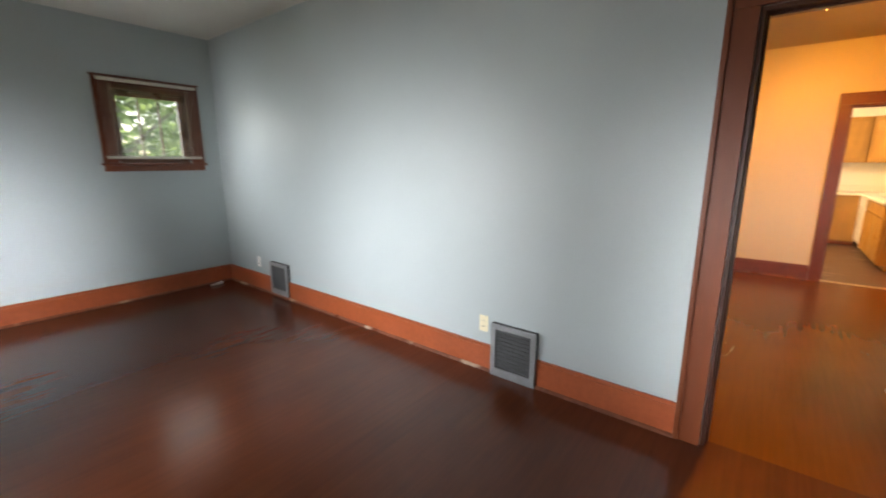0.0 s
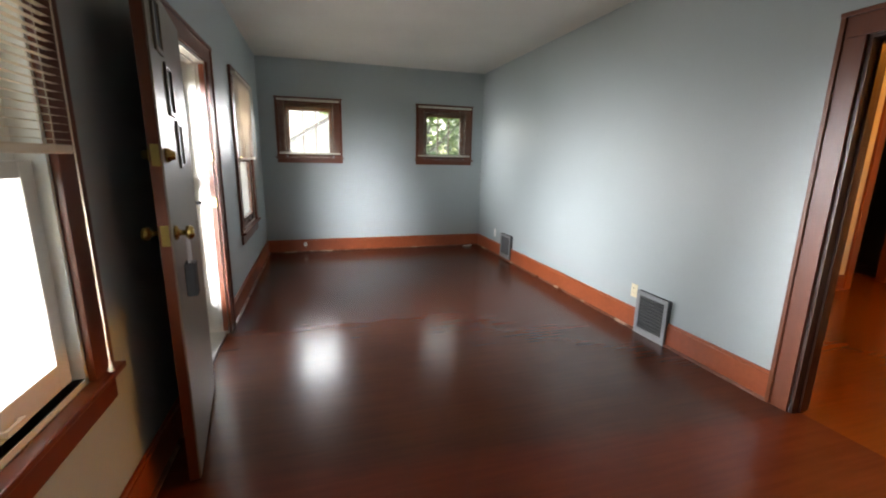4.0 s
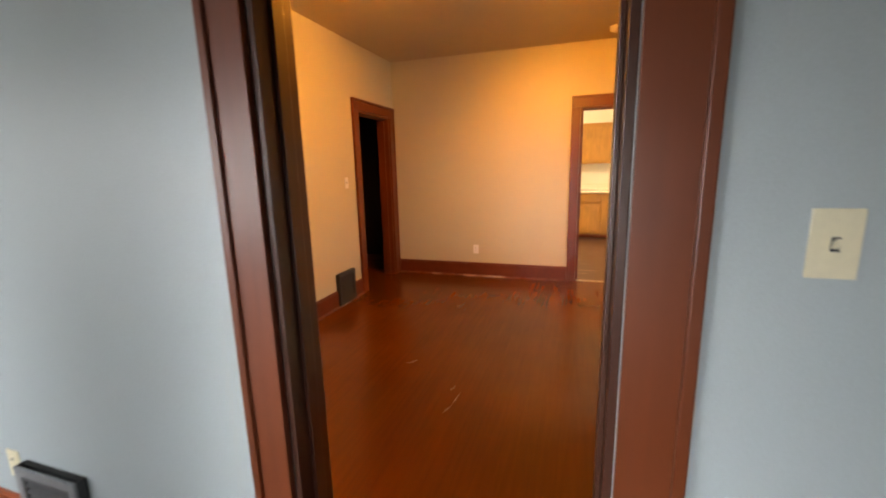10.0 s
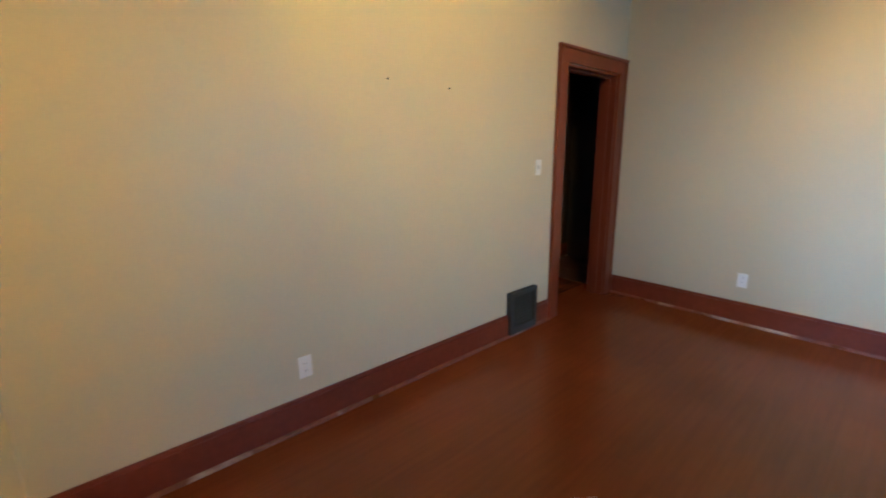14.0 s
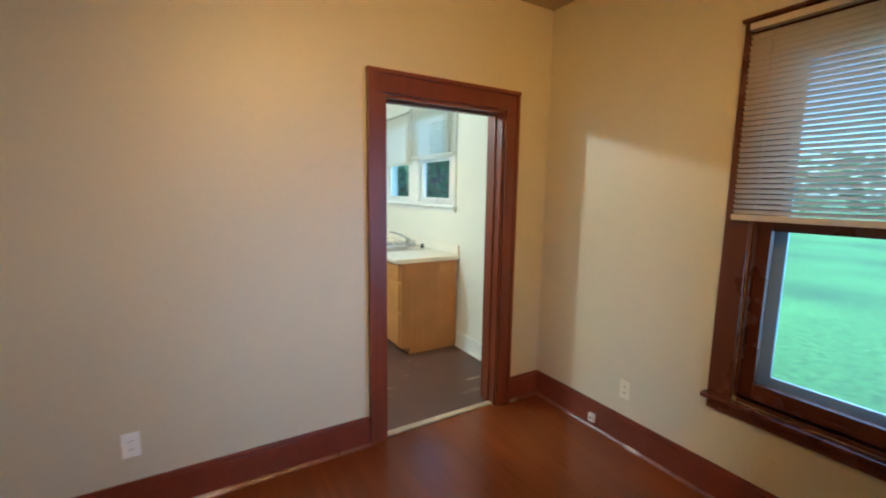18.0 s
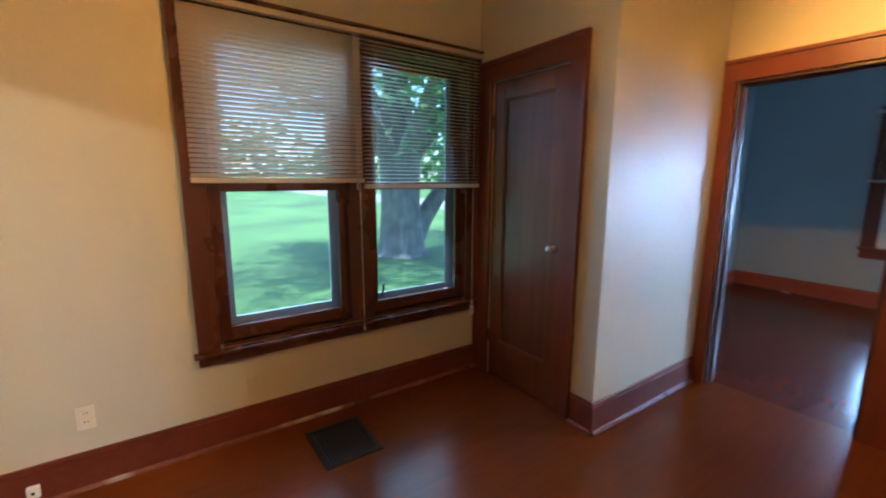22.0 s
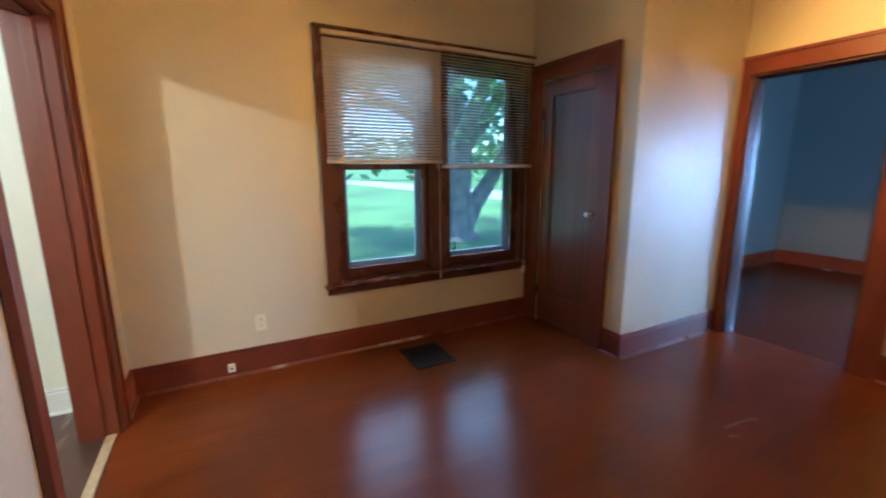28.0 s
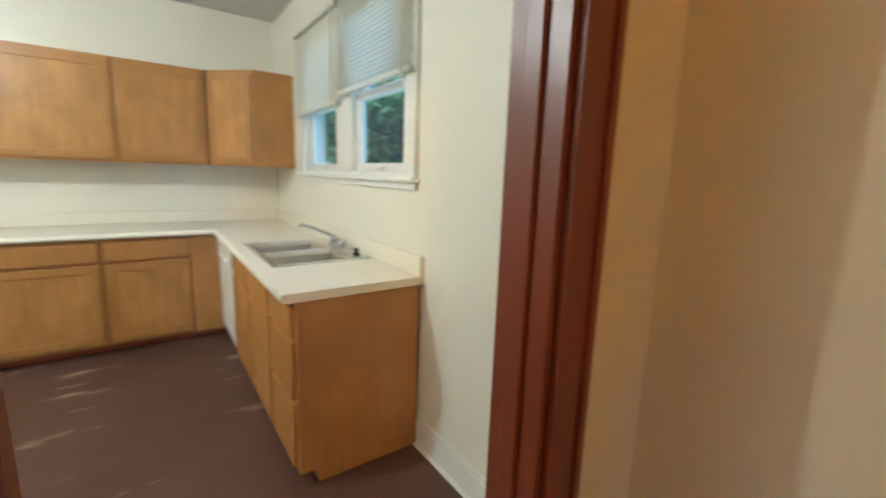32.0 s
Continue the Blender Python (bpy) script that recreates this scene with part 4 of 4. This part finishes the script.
def base_cabinet(m, width, fronts, label, depth=0.59, end=False, body=0.86):
    """A base unit: body on a recessed plinth, face frame and fronts (kind, x0, x1, z0, z1)."""
    ob = thing("base_cabinet", m, label, "cabinet", "kitchen base cabinets")
    boxes("body", OAK, ob, (0.001, -depth, 0.07, width - 0.001, -0.02, body), bevel=0.001)
    boxes("face_frame", OAK, ob, (0.001, -0.0195, 0.07, width - 0.001, 0.0, 0.86), bevel=0.001)
    boxes("plinth", OAK if end else BASE, ob, (0.001, -depth, 0.002, width - 0.001, -0.085, 0.0695))
    for kind, x0, x1, z0, z1 in fronts:
        panel_front("drawer_front" if kind == "drawer" else "door", ob, Matrix.Translation((0, 0.0008, 0)), x0, x1, z0, z1, kind == "drawer")
    return ob


# run under the window: local x runs towards -y, out towards -x
RX = 1.625


def right_run(y0, y1):
    return pose(RX, y0, 0, 0, 0, 90), y1 - y0


m, w = right_run(5.455, 5.86)
base_cabinet(m, w, [("drawer", 0.02, w - 0.015, 0.70, 0.835), ("drawer", 0.02, w - 0.015, 0.42, 0.675), ("drawer", 0.02, w - 0.015, 0.10, 0.395)], "oak base cabinet with three drawers at the counter end", end=True)
m, w = right_run(5.86, 6.91)
base_cabinet(m, w, [("drawer", 0.015, w / 2 - 0.012, 0.70, 0.835), ("drawer", w / 2 + 0.012, w - 0.015, 0.70, 0.835), ("door", 0.015, w / 2 - 0.012, 0.10, 0.675), ("door", w / 2 + 0.012, w - 0.015, 0.10, 0.675)], "oak sink base cabinet with two doors", body=0.71)
dwash = thing("dishwasher", pose(RX, 6.915, 0, 0, 0, 90), "white built-in dishwasher under the counter", "dishwasher")
boxes("body", WHITEWOOD, dwash, (0.004, -0.58, 0.1, 0.596, -0.005, 0.855))
boxes("door", WHITEWOOD, dwash, (0.004, -0.0045, 0.13, 0.596, 0.022, 0.70), bevel=0.006)
boxes("control_panel", WHITEWOOD, dwash, (0.004, -0.0045, 0.705, 0.596, 0.03, 0.852), bevel=0.006)
boxes("handle", WHITEWOOD, dwash, (0.15, 0.0305, 0.72, 0.45, 0.045, 0.74), bevel=0.005)
boxes("plinth", WHITEWOOD, dwash, (0.004, -0.50, 0.002, 0.596, -0.06, 0.0995))
# far run: out towards -y, local x runs towards -x
FY = 7.53


def far_run(x1, x0):
    return pose(x1, FY, 0, 0, 0, 180), x1 - x0


filler = thing("corner_filler", pose(RX, FY, 0, 0, 0, 180), "plain oak filler panel in the cabinet corner", "cabinet")
boxes("panel", OAK, filler, (0.0, -0.5, 0.07, 0.215, 0.0, 0.86), bevel=0.001)
boxes("plinth", BASE, filler, (0.0, -0.5, 0.002, 0.215, -0.085, 0.0695))
m, w = far_run(1.41, 0.87)
base_cabinet(m, w, [("drawer", 0.02, w - 0.02, 0.70, 0.835), ("door", 0.02, w - 0.02, 0.10, 0.675)], "oak base cabinet with one drawer over a door")
m, w = far_run(0.87, 0.10)
base_cabinet(m, w, [("drawer", 0.02, w - 0.02, 0.70, 0.835), ("door", 0.02, w - 0.02, 0.10, 0.675)], "wide oak base cabinet with a stained door")
m, w = far_run(0.10, -0.67)
base_cabinet(m, w, [("drawer", 0.02, w - 0.02, 0.70, 0.835), ("door", 0.02, w - 0.02, 0.10, 0.675)], "wide oak base cabinet with one drawer over a door")


def upper_cabinet(x1, x0, z0=1.40, z1=2.155, label="oak wall cabinet with a broad-grained door"):
    w = x1 - x0
    ob = thing("wall_cabinet", pose(x1, 7.835, 0, 0, 0, 180), label, "cabinet", "kitchen wall cabinets")
    boxes("body", OAK, ob, (0.001, -0.305, z0, w - 0.001, 0.0, z1), bevel=0.001)
    panel_front("door", ob, Matrix.Translation((0, 0.0008, 0)), 0.02, w - 0.02, z0 + 0.02, z1 - 0.03)
    return ob


upper_cabinet(1.62, 1.02)
upper_cabinet(1.02, 0.30)
upper_cabinet(0.30, -0.42)
corner = thing("wall_cabinet", pose(0, 0, 0), "oak corner wall cabinet with a diagonal door", "cabinet", "kitchen wall cabinets")
bm = bmesh.new()
foot = [(1.622, KY1), (1.622, 7.835), (1.925, 7.53), (WX, 7.53), (WX, KY1)]
lo, hi = [bm.verts.new((x, y, 1.40)) for x, y in foot], [bm.verts.new((x, y, 2.155)) for x, y in foot]
bm.faces.new(list(reversed(lo))), bm.faces.new(hi)
for i in range(5):
    bm.faces.new((lo[i], lo[(i + 1) % 5], hi[(i + 1) % 5], hi[i]))
bmesh.ops.recalc_face_normals(bm, faces=bm.faces[:])
part("body", bm, OAK, corner, bevel=0.001)
panel_front("door", corner, pose(1.925, 7.53, 0, 0, 0, 180 - 45.2) @ Matrix.Translation((0, 0.0008, 0)), 0.02, 0.41, 1.42, 2.125)

top = thing("countertop", pose(0, 0, 0), "cream laminate countertop with a rounded edge and low backsplash", "countertop")
SX0, SX1, SY0, SY1 = 1.665, 2.18, 5.95, 6.70
bm = bmesh.new()
EX = 1.583
for d in ((EX, 5.44, 0.861, WX, SY0, 0.90), (EX, SY1, 0.861, WX, KY1, 0.90), (EX, SY0, 0.861, SX0, SY1, 0.90), (SX1, SY0, 0.861, WX, SY1, 0.90), (KX0, 7.505, 0.861, EX, KY1, 0.90)):
    box(bm, *d)
bmesh.ops.remove_doubles(bm, verts=bm.verts[:], dist=1e-5)
part("slab", bm, LAMINATE, top)
bm = bmesh.new()
tube(bm, [(EX, 5.4435, 0.8805), (EX, 7.505, 0.8805)], 0.0198, 12)
tube(bm, [(KX0, 7.505, 0.8805), (EX, 7.505, 0.8805)], 0.0198, 12)
part("rolled_edge", bm, LAMINATE, top, smooth=True)
boxes("backsplash", LAMINATE, top, (WX - 0.022, 5.44, 0.9005, WX, KY1 - 0.022, 1.0), bevel=0.006)
boxes("backsplash", LAMINATE, top, (KX0, KY1 - 0.022, 0.9005, WX, KY1, 1.0), bevel=0.006)
sink = thing("kitchen_sink", pose(0, 0, 0.90), "double-bowl stainless steel sink set into the counter", "sink")


def bowl(x0, x1, y0, y1, d=0.17):
    bm = bmesh.new()
    steps = [(0.0, 0.006), (0.006, 0.0), (0.012, -0.02), (0.02, -d + 0.03), (0.05, -d)]
    rings = [[bm.verts.new(p) for p in ((x0 + i, y0 + i, z), (x1 - i, y0 + i, z), (x1 - i, y1 - i, z), (x0 + i, y1 - i, z))] for i, z in steps]
    for a, b in zip(rings, rings[1:]):
        for i in range(4):
            bm.faces.new((a[i], b[i], b[(i + 1) % 4], a[(i + 1) % 4]))
    bm.faces.new(list(reversed(rings[-1])))
    bmesh.ops.recalc_face_normals(bm, faces=bm.faces[:])
    bmesh.ops.reverse_faces(bm, faces=bm.faces[:])
    part("bowl", bm, STEEL, sink, smooth=False)


ym = (SY0 + SY1) / 2
bowl(SX0 + 0.02, SX1 - 0.085, SY0 + 0.02, ym - 0.012)
bowl(SX0 + 0.02, SX1 - 0.085, ym + 0.012, SY1 - 0.02)
bm = bmesh.new()
for d in ((SX0 - 0.012, SY0 - 0.012, SX0 + 0.02, SY1 + 0.012), (SX1 - 0.085, SY0 - 0.012, SX1 + 0.012, SY1 + 0.012), (SX0 + 0.02, SY0 - 0.012, SX1 - 0.085, SY0 + 0.02), (SX0 + 0.02, SY1 - 0.02, SX1 - 0.085, SY1 + 0.012), (SX0 + 0.02, ym - 0.012, SX1 - 0.085, ym + 0.012)):
    box(bm, d[0], d[1], 0.0005, d[2], d[3], 0.006)
part("rim", bm, STEEL, sink)
for y in (SY0 + 0.19, SY1 - 0.19):
    bm = bmesh.new()
    lathe(bm, [(0.042, -0.169), (0.04, -0.165), (0.02, -0.167)], 16, Matrix.Translation((SX0 + 0.18, y, 0)))
    part("drain", bm, DARKMETAL, sink)
tap = thing("kitchen_faucet", pose(SX1 - 0.035, ym, 0.906), "chrome kitchen faucet with a long spout and two knobs", "faucet")
boxes("base_plate", CHROME, tap, (-0.025, -0.11, 0, 0.025, 0.11, 0.018), bevel=0.008)
bm = bmesh.new()
tube(bm, [(0, 0, 0.018), (0, 0, 0.05), (-0.03, 0.01, 0.075), (-0.14, 0.06, 0.125), (-0.20, 0.09, 0.145), (-0.215, 0.097, 0.13)], [0.016, 0.015, 0.012, 0.01, 0.01, 0.011], 12)
part("spout", bm, CHROME, tap, smooth=True)
for y in (-0.08, 0.08):
    bm = bmesh.new()
    lathe(bm, [(0.02, 0.018), (0.016, 0.03), (0.023, 0.04), (0.022, 0.06), (0.01, 0.064)], 14, Matrix.Translation((0, y, 0)))
    part("knob", bm, CHROME, tap, smooth=True)
sprayer = thing("sink_sprayer", pose(SX1 - 0.035, SY0 + 0.09, 0.906), "black sink sprayer beside the faucet", "sprayer")
bm = bmesh.new()
lathe(bm, [(0.022, 0), (0.018, 0.012), (0.012, 0.02), (0.015, 0.032), (0.01, 0.04)], 14)
part("head", bm, BLACK, sprayer, smooth=True)

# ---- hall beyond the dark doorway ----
# added door-like sheet, dark so the hall doorway stays black
hd = thing("hall_dark_sheet", pose(HX + 0.003, 4.35, 0, 0, 0, -90), "dark wood sheet added over the hall wall to keep the doorway black", "door")
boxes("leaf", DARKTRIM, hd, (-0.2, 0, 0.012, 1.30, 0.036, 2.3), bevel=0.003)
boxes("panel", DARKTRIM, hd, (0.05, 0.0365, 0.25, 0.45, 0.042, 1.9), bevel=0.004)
baseboard("baseboard_hall", frame_at(HX, HY1, -90), HY1 - HY0, 0.18, DB)

# ---- outdoors ----
GZ = -0.55
bm = bmesh.new()
n = 24
grid = [[bm.verts.new((3000 * s_ * abs(s_) ** 2.5, 3000 * q * abs(q) ** 2.5, GZ)) for q in [j / n * 2 - 1 for j in range(n + 1)]] for s_ in [i / n * 2 - 1 for i in range(n + 1)]]
for i in range(n):
    for j in range(n):
        bm.faces.new((grid[i][j], grid[i + 1][j], grid[i + 1][j + 1], grid[i][j + 1]))
setting(part("ground", bm, GRASS), "wide green lawn round the house", "lawn")
setting(boxes("porch", CONCRETE, None, (-4.8, -4.9, GZ - 0.1, 2.4, LY0 - T - 0.001, -0.1), bevel=0.01), "pale concrete porch slab by the entrance", "porch")
setting(boxes("driveway", CONCRETE, None, (-14.0, -9.0, GZ - 0.1, 6.5, -4.92, GZ + 0.03)), "pale concrete driveway in front of the house", "driveway")
setting(boxes("road", ASPHALT, None, (-200, -18, GZ - 0.1, 200, -11.5, GZ + 0.02)), "grey road beyond the lawn", "road")


def crown(parent, centre, radii, count, size, material, rng):
    """A mass of small leaf cards in uneven clumps."""
    verts, faces = [], []
    clumps = []
    for _ in range(26):
        u = Vector((rng.gauss(0, 1), rng.gauss(0, 1), rng.gauss(0, 1))).normalized() * rng.uniform(0.35, 1.0)
        clumps.append((Vector((u.x * radii[0], u.y * radii[1], u.z * radii[2])), rng.uniform(0.18, 0.34)))
    for _ in range(count):
        c, r = rng.choice(clumps)
        p = Vector(centre) + c + Vector((rng.gauss(0, r * radii[0]), rng.gauss(0, r * radii[1]), rng.gauss(0, r * radii[2]))) * 0.7
        a, b = Vector((rng.gauss(0, 1), rng.gauss(0, 1), rng.gauss(0, 0.6))).normalized(), Vector((rng.gauss(0, 1), rng.gauss(0, 1), rng.gauss(0, 1))).normalized()
        s_ = size * rng.uniform(0.6, 1.4)
        b = (b - a * a.dot(b)).normalized()
        k = len(verts)
        verts += [p - a * s_, p - b * s_ * 0.45, p + a * s_, p + b * s_ * 0.45]
        faces.append((k, k + 1, k + 2, k + 3))
    me = bpy.data.meshes.new("crown")
    me.from_pydata([tuple(v) for v in verts], [], faces)
    me.materials.append(material)
    ob = new("crown", me)
    ob.parent = parent
    return ob


def tree(x, y, height, girth, spread, label, leaves=2600, leaf=0.16, material=LEAF, low=0.38, seed=1):
    rng = random.Random(seed)
    ob = thing("tree", pose(x, y, GZ), label, "tree", "trees round the house")
    bm = bmesh.new()
    fork = height * 0.24
    tube(bm, [(0, 0, -0.1), (0.02, 0, 0.15), (0.0, 0.03, fork * 0.5), (0.05, 0.0, fork), (0.1, 0.1, fork * 1.9)], [girth * 1.7, girth * 1.2, girth, girth * 1.05, girth * 0.6], 14)
    for i in range(6):
        a = i * 1.05 + rng.uniform(-0.2, 0.2)
        r = spread * rng.uniform(0.45, 0.75)
        z1 = height * rng.uniform(0.4, 0.75)
        tube(bm, [(0.05, 0, fork * 0.9), (r * 0.3 * math.cos(a), r * 0.3 * math.sin(a), fork * 1.35), (r * math.cos(a), r * math.sin(a), z1)], [girth * 0.55, girth * 0.4, girth * 0.08], 8)
    if girth > 0.45:
        tube(bm, [(0.0, -0.1, 0.1), (0.15, -0.75, 0.9), (0.3, -1.5, 1.7), (0.4, -2.4, 3.2)], [girth * 0.8, girth * 0.55, girth * 0.45, girth * 0.2], 10)
    part("trunk", bm, BARK, ob, smooth=True)
    crown(ob, (0, 0, height * (0.5 + low * 0.5)), (spread, spread, height * (1 - low) * 0.5), leaves, leaf, material, rng)
    return ob


tree(9.4, -2.0, 10.0, 0.5, 4.8, "large old tree with a thick grey forked trunk", 10000, 0.17, seed=3, low=0.24)
tree(13, 15, 9, 0.3, 4.5, "leafy tree behind the kitchen side", 4500, 0.2, seed=5, low=0.15)
tree(16, 20, 11, 0.3, 5.5, "leafy tree behind the kitchen side", 5000, 0.22, seed=6, low=0.05)
tree(-26, 4.5, 9, 0.3, 5.0, "leafy tree beside the house", 2600, 0.3, material=FARLEAF, seed=7, low=0.1)
tree(-12, 5, 10, 0.3, 4.5, "leafy tree beside the house", 11000, 0.15, seed=8, low=0.15)
tree(4, -26, 10, 0.35, 5, "leafy tree beyond the driveway", 4000, 0.25, seed=9, low=0.2)
tree(-8, -24, 10, 0.35, 5, "leafy tree beyond the driveway", 4000, 0.25, seed=10, low=0.2)
tree(10, 19, 9, 0.25, 4.5, "dense leafy tree behind the kitchen side", 9000, 0.24, seed=11, low=0.02)
tree(13, 27, 10, 0.3, 5.5, "dense leafy tree behind the kitchen side", 9000, 0.3, seed=12, low=0.02)
tree(6.5, 24, 9, 0.25, 4.5, "dense leafy tree behind the kitchen side", 8000, 0.28, seed=13, low=0.02)
rng = random.Random(21)
hedge = tagged(new("treeline"), "distant line of green trees round the lawn", "trees", kind="stuff")
for i in range(46):
    a = i / 46 * 2 * math.pi
    r = rng.uniform(62, 80)
    crown(hedge, (r * math.cos(a), r * math.sin(a), GZ + 4.5), (6, 6, rng.uniform(3.5, 6.0)), 240, 0.9, FARLEAF, rng).name = "far_trees"
house = thing("neighbour_house", pose(-18, -1.4, GZ), "pale neighbouring house with a gable roof", "house")
bm = bmesh.new()
ends = [[bm.verts.new((x, y, z)) for y, z in ((-2.2, 0), (2.2, 0), (2.2, 2.3), (0, 3.62), (-2.2, 2.3))] for x in (-4, 4)]
bm.faces.new(ends[0]), bm.faces.new(list(reversed(ends[1])))
for i in range(5):
    bm.faces.new((ends[0][i], ends[1][i], ends[1][(i + 1) % 5], ends[0][(i + 1) % 5]))
bmesh.ops.recalc_face_normals(bm, faces=bm.faces[:])
part("wall", bm, SIDING, house)
for side in (-1, 1):
    bm = bmesh.new()
    vs = [bm.verts.new((x, side * y, z + dz)) for x in (-4.3, 4.3) for y, z in ((0, 3.63), (2.6, 2.07)) for dz in (0, 0.12)]
    for q in ((0, 1, 3, 2), (4, 6, 7, 5), (0, 4, 5, 1), (2, 3, 7, 6), (1, 5, 7, 3), (0, 2, 6, 4)):
        bm.faces.new([vs[k] for k in q])
    bmesh.ops.recalc_face_normals(bm, faces=bm.faces[:])
    part("roof", bm, SHINGLE, house)
wob = boxes("window", WHITEWOOD, house, (4.0, 0.4, 1.0, 4.06, 1.4, 2.1), bevel=0.01)
boxes("pane", BLACK, wob, (4.0605, 0.5, 1.1, 4.07, 1.3, 2.0))


# ---- floor boards, last ----
def planks(parent, material, x0, x1, y0, y1, width, cuts, seed, uneven=0.00002, tilted=False):
    rng = random.Random(seed)
    x = x0
    while x < x1 - 0.005:
        w = min(width, x1 - x)
        ys = [y0] + sorted(rng.uniform(y0 + 0.4, y1 - 0.4) for _ in range(cuts)) + [y1]
        for a, b in zip(ys, ys[1:]):
            bm = bmesh.new()
            lift = [rng.uniform(-uneven, uneven) for _ in range(4)] if tilted else [rng.uniform(-uneven, uneven)] * 4
            foot = [(x, a, -0.02), (x + w, a, -0.02), (x + w, b, -0.02), (x, b, -0.02)]
            rows = [[bm.verts.new(q) for q in foot], [bm.verts.new((q[0], q[1], z)) for q, z in zip(foot, lift)]]
            for i in range(4):
                bm.faces.new((rows[0][i], rows[0][(i + 1) % 4], rows[1][(i + 1) % 4], rows[1][i]))
            bm.faces.new(rows[1])
            part("floor_board", bm, material, parent)
        x += w


planks(floor_living, PLANK_DIM, LX0, LX1, LY0 - T + 0.15, T / 2, 0.083, 1, 31, 0.00012, True)
planks(floor_dining, PLANK2, DX0 - T, WX, T / 2, DY1 + 0.03, 0.083, 1, 32)
planks(floor_dining, PLANK2, HX, DX0 - T, HY0, HY1, 0.083, 0, 33)

# pale scratches in the dining room's floor paint
rng = random.Random(77)
for x, y, turn, length in ((0.30, 1.27, 70, 0.09), (0.33, 1.38, 84, 0.14), (0.27, 1.52, 62, 0.06), (-0.15, 1.79, 35, 0.08), (-0.11, 1.83, 50, 0.05)):
    bm = bmesh.new()
    sides = [[], []]
    for i in range(6):
        u, bend = i / 5, rng.uniform(-0.002, 0.002)
        half = 0.0004 + 0.001 * math.sin(math.pi * u) * rng.uniform(0.6, 1.2)
        for k, side in enumerate((-half, half)):
            sides[k].append(bm.verts.new((u * length, bend + side, 0)))
    for i in range(5):
        bm.faces.new((sides[0][i], sides[0][i + 1], sides[1][i + 1], sides[1][i]))
    part("paint_scratch", bm, THRESH, floor_dining, "pale scratch in the floor paint").matrix_local = pose(x, y, 0.0006, 0, 0, turn)
